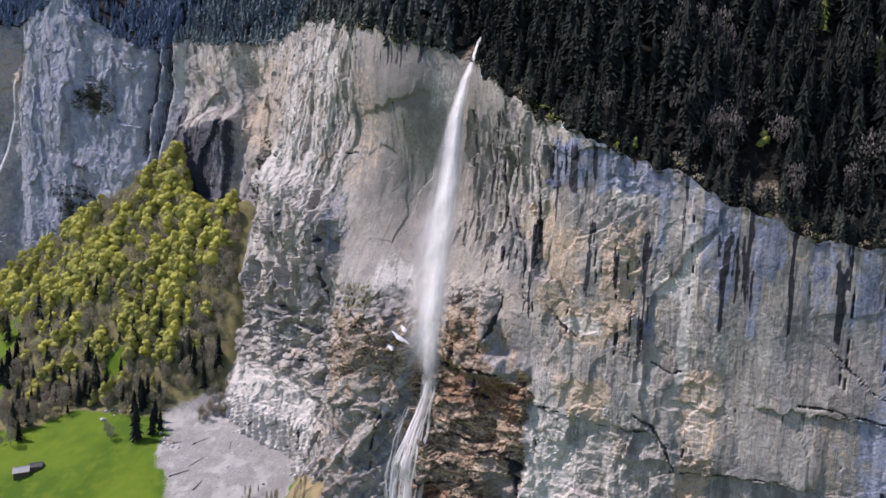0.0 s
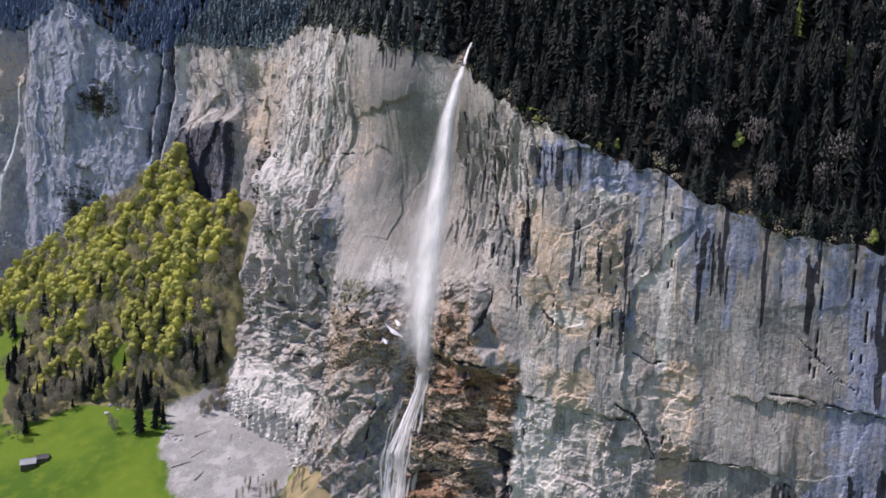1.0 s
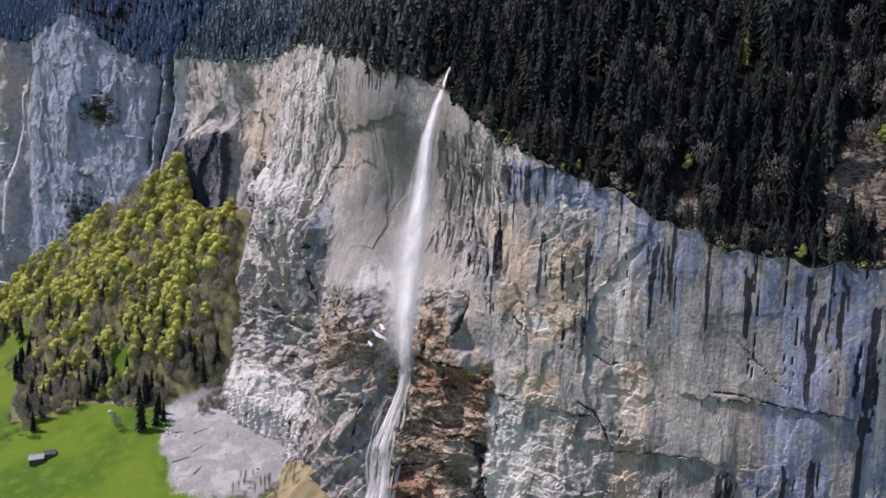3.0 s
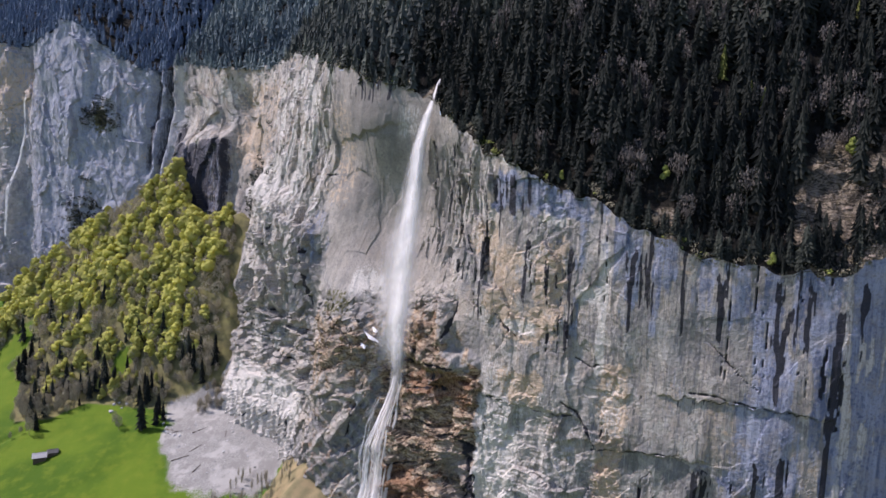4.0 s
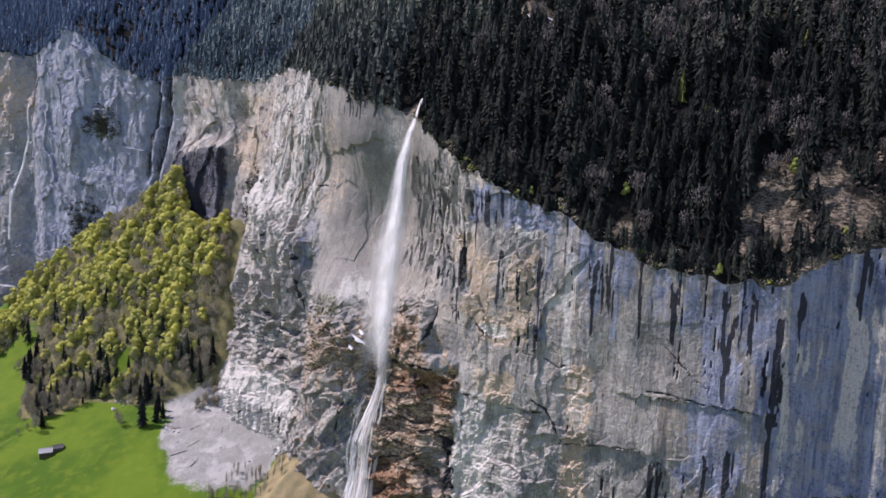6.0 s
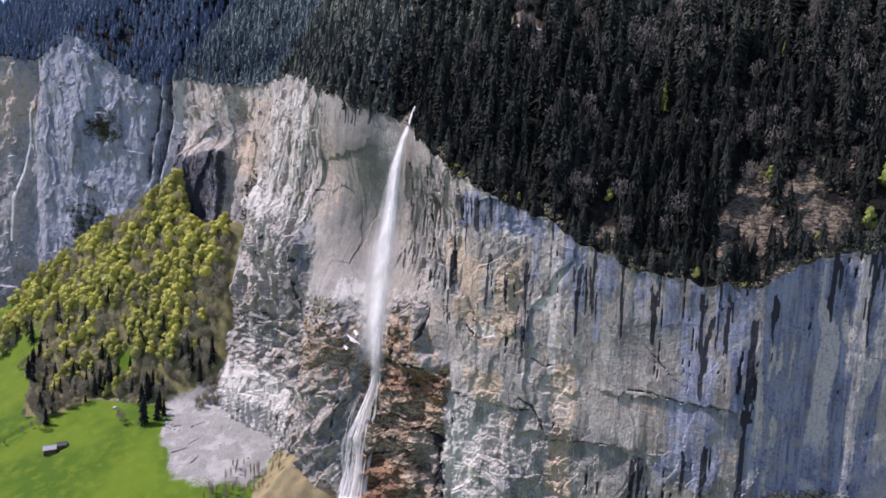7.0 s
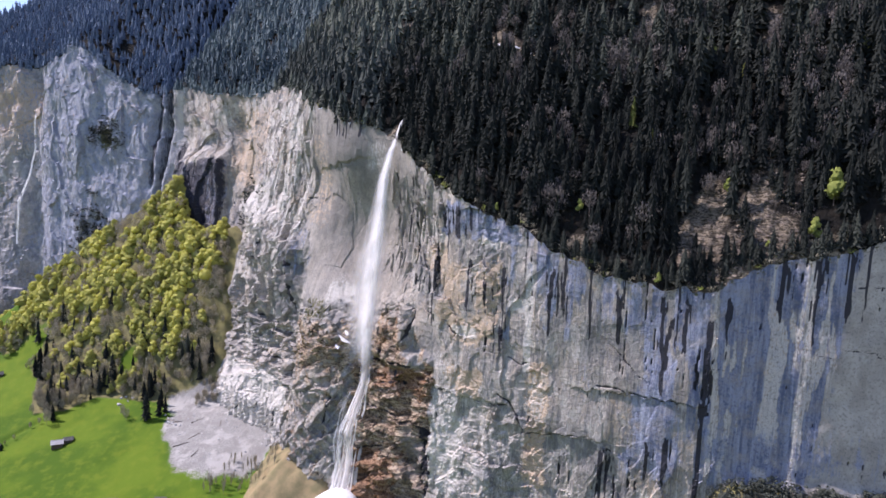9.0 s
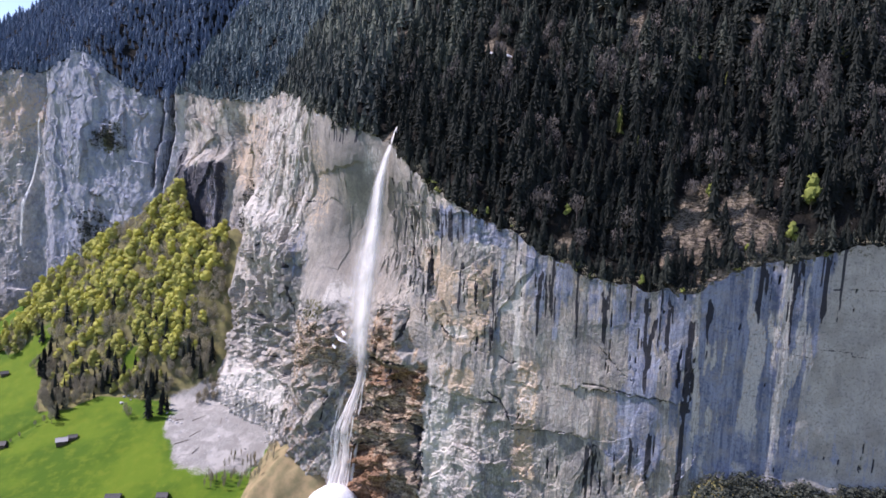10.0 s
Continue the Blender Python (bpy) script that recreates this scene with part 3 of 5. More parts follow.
    roof = 264 + 9 * smooth(9.2, 10.6, u) + 3 * fbm(s / 9, 2, 0, 3, 72)
    d = d + 1.6 * zone(u, z, 9.3, 10.55, 200, 330, 0.4) * smooth(roof - 1.0, roof + 1.0, z) * smooth(roof + 26, roof + 4, z)
    for top, sag, mid, half, out in ((243, 16, 9.6, 0.5, 1.2), (312, 26, 6.75, 0.6, 5.0)):
        arch = top - sag * ((u - mid) / half) ** 2 + 6 * fbm(s / 17, top / 7, 0, 3, 72)
        d = d + out * smooth(arch - 1.5, arch + 0.8, z) * smooth(arch + 34, arch + 5, z) * bump(u, z, mid, top, half, 60) * smooth(-0.35, 0.15, fbm(s / 14, top, 0, 3, 73))
    # the jagged pillar on the far side of the fall
    pillar = zone(u, z, 7.7, 9.25, 128, 222, 0.12, 6, wob) * low
    d = d + 8 * smooth(9.3, 9.05, u + 0.1 * wob) * smooth(6.9, 7.5, u) * smooth(232, 205, z + 10 * wob + 18 * (u - 8)) * smooth(116, 134, z + 8 * wob)
    d = d + broken(pillar, (9.0, 20, 40, 57, 0.8, 0.3), (5.0, 9, 16, 58, 0.8, 0.3), (2.0, 4, 6, 59, 1, 0)) + pillar * (0.7 * fbm(s / 4, z / 6, 3, 3, 68, 0.6))
    # folded grey beds under the pillar
    fold = zone(u, z, 7.6, 9.5, 72, 128, 0.12, 6, wob) * low
    arc = z - 14 * np.cos((u - 8.5) * 2.2)
    d = d + broken(fold, (7.0, 24, 14, 321, 1, 0.25), (3.4, 10, 6, 324, 1, 0.2), (1.2, 4.5, 3, 327, 1, 0)) + fold * (2.4 * beds(s, arc, 7.0, 322, 6.0, 3.0))
    # the pale mound, with leaning slabs at its foot
    mound = zone(u, z, 7.85, 9.3, -30, 74, 0.12, 5, wob)
    d = d + 9 * smooth(95, 0, z) * smooth(7.6, 8.0, u) * smooth(9.7, 9.3, u) + 9 * bump(u, z, 8.55, 42, 0.65, 38)
    lean = (s + 0.35 * z - 6 * np.sin(z / 25)) / 6.5 + 0.5 * fbm(s / 14, z / 30, 6, 3, 65)
    d = d + mound * smooth(58, 38, z + 8 * wob) * (3.4 * ((lean % 1.0) - 0.5) * smooth(1.0, 0.9, lean % 1.0) + 1.0 * (((lean * 2.7) % 1.0) - 0.5))
    d = d + broken(mound, (5.0, 22, 20, 331, 0.8, 0.3), (1.8, 9, 8, 332, 0.6, 0.4), (0.6, 4, 4, 333, 1, 0))
    # the brown debris slope under the bowl
    debris = zone(u, z, 9.3, 10.95, 84, 152, 0.15, 6, wob) * low
    d = d + 6 * smooth(9.2, 9.9, u) * smooth(11.3, 10.7, u) * smooth(152, 96, z + 5 * wob)
    d = d + broken(debris, (3.4, 17, 10, 341, 1.0, 0.5), (1.8, 6, 5, 342, 0.8, 0.4)) + debris * (1.0 * fbm(s / 3, z / 3, 1, 3, 343))
    # leaning slabs and wet red rock below it
    slabs = zone(u, z, 9.25, 10.9, 0, 92, 0.12, 6, wob)
    tilt = (0.62 * s + 0.78 * z) / 7.5 + 0.4 * fbm(s / 18, z / 24, 2, 3, 351)
    d = d + broken(slabs, (4.0, 12, 40, 351, 1, -0.7), (1.8, 5, 14, 352, 0.5, -0.7)) + slabs * (1.8 * ((tilt % 1.0) - 0.5) * smooth(1.0, 0.88, tilt % 1.0) + 0.8 * fbm(s / 3, z / 4, 2, 3, 353))
    # the brown stub on the near side of the fall and the spur above it
    jag = fbm(s / 9, z / 11, 2, 3, 106, 0.6)
    stub = zone(u, z, 10.95, 12.38, -30, 122, 0.09, 6, 1.6 * jag)
    d = d + 1.5 * smooth(10.6, 11.3, u) * smooth(12.5, 12.32, u + 0.16 * jag + 0.0012 * (z - 60)) * smooth(134, 84, z + 16 * jag)
    d = d + broken(stub, (9.0, 30, 20, 361, 1.0, 0.15), (4.0, 14, 8, 364, 0.8, 0.1), (1.3, 6, 3.4, 367, 1, 0)) + stub * (-3.2 * smooth(11.2, 12.0, u) + 2.4 * beds(s, z - 0.1 * s, 9.0, 362, 5.0, 2.6) + 0.3 * fbm(s / 3, z / 2.4, 1, 3, 371))
    spur = zone(u, z, 11.15, 11.85, 124, 168, 0.1, 5, wob)
    d = d + 7 * smooth(11.1, 11.45, u) * smooth(11.95, 11.75, u + 0.14 * jag + 0.006 * (z - 145)) * smooth(176, 146, z + 12 * jag) * smooth(118, 126, z) + broken(spur, (3.4, 9, 7, 374, 0.6, 0.4), (1.4, 4, 3, 375, 1, 0))
    d = d + 3 * zone(u, z, 11.4, 12.2, 118, 134, 0.12, 5, 1.6 * jag)
    # the deep gully, a rib and a second groove beside it, and the dark block
    g = u - 4.1 - 0.0026 * (z - 240) + 0.01 * wx
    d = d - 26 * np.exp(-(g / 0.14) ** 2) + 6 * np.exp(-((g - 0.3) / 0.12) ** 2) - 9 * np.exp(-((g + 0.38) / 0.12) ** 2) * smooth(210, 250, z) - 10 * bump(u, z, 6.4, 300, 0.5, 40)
    left = 5.02 + 0.0035 * (270 - z) * -1
    d = d + 15 * smooth(left - 0.08, left + 0.08, u + 0.05 * wob) * smooth(6.15, 6.03, u + 0.03 * wob) * smooth(286, 262, z + 12 * wob - 10 * (u - 5.1)) - 14 * np.exp(-((u - 0.98) / 0.08) ** 2)
    # overhanging lips along the cracks on the near wall, and the ledge with bushes at its foot
    lip = np.interp(u, (12.4, 13.0, 13.9, 14.1, 14.3, 14.9, 15.3, 15.8), (112, 113, 114, 112, 98, 102, 105, 100)) + 2.0 * fbm(s / 5, 0, 0, 3, 81)
    lip2 = ledge_z(s)
    d = d + smooth(12.4, 12.6, u) * smooth(15.6, 15.2, u) * (1.2 + 1.4 * smooth(13.7, 14.2, u)) * smooth(lip - 0.8, lip + 0.6, z) * smooth(lip + 42, lip + 8, z)
    d = d + smooth(14.9, 15.2, u) * smooth(16.4, 16.1, u) * 1.6 * smooth(lip2 - 0.6, lip2 + 0.6, z) * smooth(lip2 + 30, lip2 + 6, z)
    d = d - (0.8 + 0.8 * low) * cracks(u, z) * smooth(16.2, 15.8, u)
    return d + 3 * smooth(101, 90, z + 4 * fbm(s / 20, 0, 0, 2, 84)) * smooth(16.3, 16.9, u)


# long dark water stains: u, top z, foot z, width in metres, lean
STAINS = ((15.44, 196, 164, 3.6, 0), (13.82, 204, 146, 2.2, 0), (16.02, 193, 157, 2.0, 0.3), (16.26, 186, 70, 3.0, 0.3), (15.86, 186, 138, 3.0, 1.5),
          (15.81, 200, 158, 2.4, 0), (14.66, 206, 163, 3.2, 0), (14.78, 204, 176, 2.4, 0), (17.56, 226, 174, 3.6, 0), (17.77, 230, 190, 3.4, 0),
          (13.15, 206, 171, 1.5, 0), (15.36, 98, 58, 3.2, 0), (15.42, 94, 66, 2.2, 0), (15.75, 108, 82, 2.4, 0.5), (15.89, 112, 84, 3.0, 0),
          (17.05, 219, 200, 2.0, 0), (16.47, 197, 166, 1.8, 0))
STAINS += ((12.27, 206, 156, 2.2, 0), (11.52, 262, 214, 2.6, 2), (11.9, 250, 226, 2.5, 1), (12.6, 232, 205, 1.6, 0), (13.5, 196, 176, 1.6, 0))


# dark water stains, together with the painted shade of cracks and clefts
def stains(u, z, s, top):
    dark = np.zeros_like(u)
    wob = 0.7 * fbm(s * 0 + 1, z / 14, s / 30, 3, 91)
    torn = 1.1 * fbm(s / 0.8, z / 34, 0, 3, 86) + 0.45 * fbm(s / 2.2, z / 5, 0, 3, 87)
    for cu, zt, zb, width, lean in STAINS:
        c = np.interp(cu, US, RUN) + lean * (z - (zt + zb) / 2) * 0.06
        k = np.clip((zt - z) / (zt - zb), 0, 1)
        half = width * 0.66 * (1 - 0.55 * k) * (0.75 + 0.5 * vnoise(z / 5, cu, 0, 92))
        core = smooth(half + 0.5, half - 0.2, np.abs(s + wob - c) + 1.3 * torn + 0.8 * smooth(0.5, 0.75, vnoise(s / 0.9, z / 60, cu, 77)) * (width > 2.2))
        side = 0.9 * smooth(0.45, 0.1, np.abs(s + 1.6 * wob - c - width * 1.2)) * smooth(zb + 0.5 * (zt - zb), zb + 0.7 * (zt - zb), z)
        dark = np.maximum(dark, np.maximum(core, side) * smooth(zt + 2, zt - 2, z + 6 * torn) * smooth(zb - 3, zb + 5, z + 8 * torn))
    # many thin stains that start at the rim
    line = vnoise((s + wob) / 1.7, 0.5, 0, 93) * vnoise(s / 9, 1.5, 0, 94)
    reach = 12 + 60 * vnoise(s / 3.1, 2.5, 0, 95)
    thin = smooth(0.4, 0.55, line + 0.12 * fbm(s / 1.2, z / 9, 0, 3, 80)) * smooth(top - reach, top - reach * 0.6, z + 9 * fbm(s / 2, z / 6, 1, 3, 79))
    out = np.maximum(dark, thin * smooth(13.6, 14.6, u) * 0.9)
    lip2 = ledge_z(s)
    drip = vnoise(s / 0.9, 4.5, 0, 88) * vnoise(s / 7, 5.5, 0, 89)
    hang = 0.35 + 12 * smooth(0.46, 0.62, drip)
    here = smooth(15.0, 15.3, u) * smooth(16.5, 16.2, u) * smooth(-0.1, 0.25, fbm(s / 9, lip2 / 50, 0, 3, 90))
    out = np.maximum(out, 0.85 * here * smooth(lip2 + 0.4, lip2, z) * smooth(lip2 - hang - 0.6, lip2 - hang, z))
    # short black combs under the rim beside the fall's head
    comb = smooth(0.5, 0.62, vnoise((s + wob) / 1.8, z / 40, 0, 305)) * zone(u, z, 9.75, 10.5, 289, 304, 0.05, 3, fbm(s / 4, z / 8, 0, 2, 306))
    comb = np.maximum(comb, smooth(0.5, 0.6, vnoise((s + wob) / 1.7, z / 30, 0, 309)) * zone(u, z, 12.45, 13.15, 222, 244, 0.05, 4, fbm(s / 4, z / 8, 0, 2, 310)))
    # shade inside cracks and clefts goes into the colour as near black
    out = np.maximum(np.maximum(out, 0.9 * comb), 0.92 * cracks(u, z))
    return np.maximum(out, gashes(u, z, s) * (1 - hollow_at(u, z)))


def cliff(name, us, row_step, label):
    cols = len(us)
    top = rim_z(us)
    base = along(us)
    rows = int(np.max(top - base[:, 5]) / row_step) + 2
    k = np.linspace(0, 1, rows)[:, None]
    z = base[:, 5] * (1 - k) + top * k
    u = np.broadcast_to(us, z.shape)
    kk = np.clip((z - base[:, 5]) / (base[:, 2] - base[:, 5]), 0, 1.1)[..., None]
    xy = base[:, 3:5] * (1 - kk) + base[:, :2] * kk + outward(us) * relief(u, z)[..., None]
    s = np.interp(u, US, RUN)
    top2 = np.broadcast_to(top, z.shape)
    patch = fbm(s / 26, z / 34, 0, 4, 101)
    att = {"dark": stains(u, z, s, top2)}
    # where the stone is ochre, chalky, iron brown or mossy, and where it is blue from stain and painted shade
    wob = fbm(s / 22, z / 22, 4, 3, 13)
    ragged = fbm(s / 7, z / 9, 2, 4, 106, 0.6)
    band = fbm(s / 6, z / 70, 0, 3, 102)
    stripe = fbm(s / 6.5 + 0.5 * patch, z / 70, 2, 5, 105, 0.6)
    hollow = hollow_at(u, z)

    def spot(u0, u1, z0, z1, eu=0.1, ez=6.0):
        return zone(u, z, u0, u1, z0, z1, eu, ez, 1.6 * ragged)

    block = smooth(5.0, 5.12, u + 0.0035 * (270 - z) + 0.05 * wob) * smooth(6.15, 6.05, u) * smooth(274, 266, z + 10 * patch)
    end = smooth(17.7, 17.8, u + 0.03 * patch + 0.0011 * (180 - z))
    # blue stain stripes, with the turned-away wall's skylit shade put into the colour
    blue = smooth(15.0, 16.6, u + 0.5 * patch + 0.5 * stripe) * (1 - end) * 1.25 * smooth(-0.1, 0.06, 0.6 * band + 1.2 * stripe + 0.2 * patch) * smooth(80, 105, z)
    top_blue = smooth(13.8, 14.4, u) * smooth(top2 - 50, top2 - 12, z + 14 * patch) * (1 - end) * smooth(-0.45, 0.1, band)
    foot_blue = smooth(15.4, 15.9, u) * bump(u, z, 17.0, 112, 1.0, 14) * 0.9
    side_blue = 0.5 * spot(13.88, 14.0, 160, 205, 0.05, 10) + 0.8 * spot(14.66, 15.0, 165, 210, 0.08) * smooth(-0.2, 0.2, band) + 0.8 * spot(15.55, 15.95, 85, 140) + 1.1 * spot(12.45, 14.1, 222, 246, 0.1, 5) + 0.6 * spot(8.75, 9.3, 165, 215) * smooth(-0.1, 0.3, stripe)
    att["blue"] = np.clip(np.maximum(np.maximum(blue, top_blue), np.maximum(foot_blue, smooth(4.8, 4.2, u) * 0.35 * smooth(-0.2, 0.3, patch))) + side_blue + 0.6 * block, 0, 1.3)
    tan = spot(12.45, 13.1, 160, 204) + spot(13.3, 13.75, 156, 206, 0.08) + spot(12.7, 13.5, 150, 168) + 1.4 * spot(12.8, 13.5, 114, 134) + spot(14.3, 14.72, 58, 146, 0.06) + 0.6 * spot(9.15, 9.6, 216, 292, 0.08) + 0.6 * spot(6.1, 7.5, 240, 330)
    tan = tan + 0.45 * smooth(0.05, 0.4, patch) * smooth(17.7, 17.5, u) * (1 - hollow) + bump(u, z, 0.85, 330, 0.25, 60) + 0.6 * smooth(0.0, -0.2, stripe + 0.3 * patch) * smooth(15.9, 16.3, u) * (1 - end) + spot(12.0, 12.5, 196, 214)
    att["tan"] = np.clip(0.75 * tan, 0, 1)
    milky = smooth(0.0, 0.28, fbm(s / 4.5, z / 45, 7, 4, 107, 0.6) + 0.25 * ragged)
    pale = 1.15 * milky * spot(7.55, 9.1, 205, 335, 0.15, 10) + 0.9 * spot(8.35, 8.75, 290, 312, 0.06, 4) + 1.7 * spot(6.7, 8.1, 214, 256, 0.1, 5) * smooth(6, -6, z - 222 - 26 * (u - 6.7)) + 1.3 * spot(7.9, 9.3, -10, 74, 0.1) + 0.75 * spot(10.05, 10.75, 158, 176, 0.1, 5)
    pale = pale + 0.45 * spot(7.8, 8.9, 140, 222) + 0.3 * spot(7.8, 9.2, 90, 128) + 1.3 * spot(14.24, 14.36, 140, 212, 0.03) + 1.1 * spot(13.98, 14.35, 178, 186, 0.06, 2) + 1.4 * spot(13.4, 13.72, 216, 242, 0.05) + 0.45 * spot(12.35, 13.1, 40, 138) + 0.4 * spot(12.4, 14.1, 30, 104, 0.15, 12) + 0.5 * spot(14.3, 14.65, 105, 136, 0.05)
    pale = pale + 0.9 * spot(12.85, 13.4, 155, 163, 0.05, 2) + 0.8 * np.exp(-((u - 4.5 - 0.0026 * (z - 240)) / 0.12) ** 2) * smooth(255, 300, z) + 0.6 * spot(5.3, 6.3, 300, 345, 0.15) * smooth(0, 0.3, ragged) + 0.5 * milky * spot(6.2, 7.5, 300, 345)
    pale = pale + 0.45 * spot(12.0, 12.3, 196, 236, 0.06) + 0.5 * spot(10.6, 10.95, 262, 290, 0.06)
    pale = pale + smooth(15.9, 16.5, u) * (1 - end) * smooth(0.05, -0.12, 0.6 * band + 1.2 * stripe + 0.2 * patch) * 0.7
    att["pale"] = np.clip(pale, 0, 1.5)
    att["chalk"] = np.clip(end + 0.4 * smooth(16.2, 16.9, u), 0, 1)
    iron = 0.78 * spot(10.95, 12.38, -30, 132, 0.1, 12) + 0.6 * spot(9.3, 10.95, 92, 146, 0.3, 12) + 0.4 * spot(9.5, 10.95, -30, 90, 0.3, 10) + 0.75 * spot(11.15, 11.8, 122, 162, 0.2, 12)
    att["brown"] = np.clip(iron, 0, 1)
    att["rust"] = np.clip(spot(10.9, 11.75, -20, 52, 0.1) + 0.45 * spot(11.2, 11.75, 128, 160, 0.2, 10) + 0.55 * spot(9.4, 10.4, -20, 58, 0.12) + 0.7 * spot(11.3, 12.3, 100, 122, 0.1), 0, 1)
    moss = 0.5 * spot(9.6, 10.3, 142, 160, 0.1, 5) + 0.35 * spot(9.2, 10.4, 96, 138) * smooth(0, 0.3, ragged) + 0.5 * smooth(16.2, 16.6, u) * smooth(98, 90, z) + 0.36 * smooth(top2 - 8, top2 - 1, z + 6 * patch) * smooth(7.5, 9.5, u) + 0.4 * spot(7.4, 8.2, 86, 150) * smooth(0, 0.3, ragged)
    att["moss"] = np.clip(moss + bump(u, z, 2.7, 295, 0.14, 20) + 0.35 * smooth(0.3, 0.6, fbm(s / 40, z / 40, 3, 4, 103)) * smooth(8, 7, u), 0, 1)
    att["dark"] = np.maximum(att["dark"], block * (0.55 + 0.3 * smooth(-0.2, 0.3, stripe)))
    # how much haze is put into the far rock's colour
    att["haze_tint"] = 0.95 * smooth(5.0, 4.2, u + 0.3 * patch) * smooth(0.6, 1.3, u) + 0.3 * smooth(0.9, 0.6, u)
    # darker rock, with shade under overhangs and beside the spur painted in
    dull_shade = 0.75 * spot(9.45, 10.6, 262, 290, 0.1, 4) + 0.6 * spot(9.3, 9.9, 205, 232, 0.15) + 0.5 * spot(8.85, 9.35, 135, 185, 0.06) + 0.6 * spot(11.1, 12.3, 205, 258) * smooth(-0.1, 0.3, ragged) + 0.5 * spot(11.85, 12.3, 130, 160, 0.05) + 0.6 * spot(14.3, 15.1, 98, 112, 0.1, 4)
    att["dull_shade"] = np.clip(dull_shade, 0, 1)
    att["calm"] = np.clip(0.8 * hollow + 0.85 * end + 0.6 * spot(6.1, 7.4, 228, 325, 0.12) + 0.12 * smooth(12.5, 12.9, u) * smooth(100, 118, z) * (1 - end), 0, 1)
    att["comb"] = (0.15 + 0.75 * smooth(12.4, 12.9, u + 0.2 * patch)) * (1 - 0.8 * end)
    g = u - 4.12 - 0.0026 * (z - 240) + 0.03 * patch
    # shade of the gully and its grooves, painted into the rock colour
    gully_shade = 0.95 * np.exp(-(g / 0.2) ** 2) + 0.75 * np.exp(-((g + 0.38) / 0.1) ** 2) * smooth(215, 245, z) + 0.75 * np.exp(-((g - 0.6) / 0.16) ** 2) * smooth(310, 280, z) * smooth(195, 215, z)
    att["dark"] = np.maximum(att["dark"], gully_shade)
    att["wet"] = np.clip(bump(u, z, 11.3, 60, 0.4, 70) * 0.5 + att["dark"] * 0.6, 0, 1)
    v = np.concatenate([xy, z[..., None]], -1).reshape(-1, 3)
    me = mesh_np(name, v, grid_faces(rows, cols), att)
    return solo(name, me, ROCK, label, "cliff", "structure")


def stepped(parts):
    """Values of u by stretches (from, to, step in metres)."""
    out = []
    for a, b, step in parts:
        sa, sb = np.interp([a, b], US, RUN)
        out.append(np.interp(np.arange(sa, sb, step), RUN, US))
    return np.unique(np.concatenate(out + [[parts[-1][1]]]))


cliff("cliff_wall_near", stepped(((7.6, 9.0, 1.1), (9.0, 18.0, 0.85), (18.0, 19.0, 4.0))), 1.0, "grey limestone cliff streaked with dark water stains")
cliff("cliff_wall_far", stepped(((0, 1, 4.0), (1, 7.62, 1.7))), 2.0, "distant limestone cliff above the wooded hill, tinted blue-grey with haze")


# ---------------------------------------------------------------- the wooded slope above the rim
BACK = np.array((0.30, 0.954))


def rise(u):
    return np.interp(u, (0, 9.5, 11, 13, 19), (0.92, 0.95, 1.15, 1.4, 1.4))


def upper(u, w):
    """A place on the slope above the rim, w metres behind it."""
    b = along(u)
    top = rim_z(u)
    d = np.zeros(np.shape(u))
    near = w < 60
    if near.any():
        d[near] = relief(u[near], top[near]) * np.exp(-np.maximum(w[near], 0) / 14)
    xy = b[..., :2] + outward(u) * d[..., None] + BACK * w[..., None]
    s = np.interp(u, US, RUN)
    z = top + rise(u) * w + smooth(4, 60, w) * (7 * fbm(s / 55, w / 55, 0, 4, 121) + 2.0 * fbm(s / 9, w / 9, 0, 3, 122)) + 0.5 * fbm(s / 4, w / 4, 0, 2, 123)
    z = z - 26 * np.exp(-((s - np.interp(4.3, US, RUN) + 0.25 * w) / 22) ** 2) * smooth(0, 40, w)
    spur = 520 + 1.15 * (xy[..., 0] + 768)
    z = np.where(z > spur, spur + 6 * fbm(s / 30, w / 30, 4, 3, 125), z)
    return np.concatenate([xy, z[..., None]], -1)


def bare_at(u, w):
    """How bare of trees the slope is: screes, clearings and crags in the wood."""
    s = np.interp(u, US, RUN)
    b = 1.2 * bump(u, w, 16.75, 12, 0.55, 20) + bump(u, w, 16.3, 36, 0.16, 12) + 0.9 * bump(u, w, 16.05, 18, 0.16, 14) + 0.9 * bump(u, w, 17.0, 106, 0.22, 16) + bump(u, w, 13.1, 86, 0.65, 9) + 0.9 * bump(u, w, 10.5, 88, 0.3, 8) + bump(u, w, 11.36, 94, 0.07, 16) + bump(u, w, 17.5, 3, 0.35, 5) + 0.7 * bump(u, w, 16.95, 44, 0.1, 12) + bump(u, w, 15.0, 4, 0.16, 6) + bump(u, w, 16.1, 14, 0.13, 16)
    b = b + 0.75 * bump(u, w, 11.0, 4, 0.16, 6)
    b = b + 0.95 * smooth(0.26, 0.42, fbm(s / 24, w / 17, 0, 3, 133)) * smooth(45, 80, w) * smooth(12.3, 13.5, u)
    return b + 0.6 * fbm(s / 11, w / 11, 0, 3, 131) * smooth(0.1, 0.5, b)


def slope_mesh(name, us, ws, label):
    u, w = np.meshgrid(us, ws)
    v = upper(u, w)
    v[0, :, 2] -= 1.2
    att = {"bare": np.clip(bare_at(u, w), 0, 1)}
    crag = att["bare"] * smooth(1, 8, w)
    v[..., 2] += crag * (3.4 * facets(v[..., 0] / 8, v[..., 2] / 6, 132) + 1.4 * facets(v[..., 0] / 3.6, v[..., 2] / 3, 134))
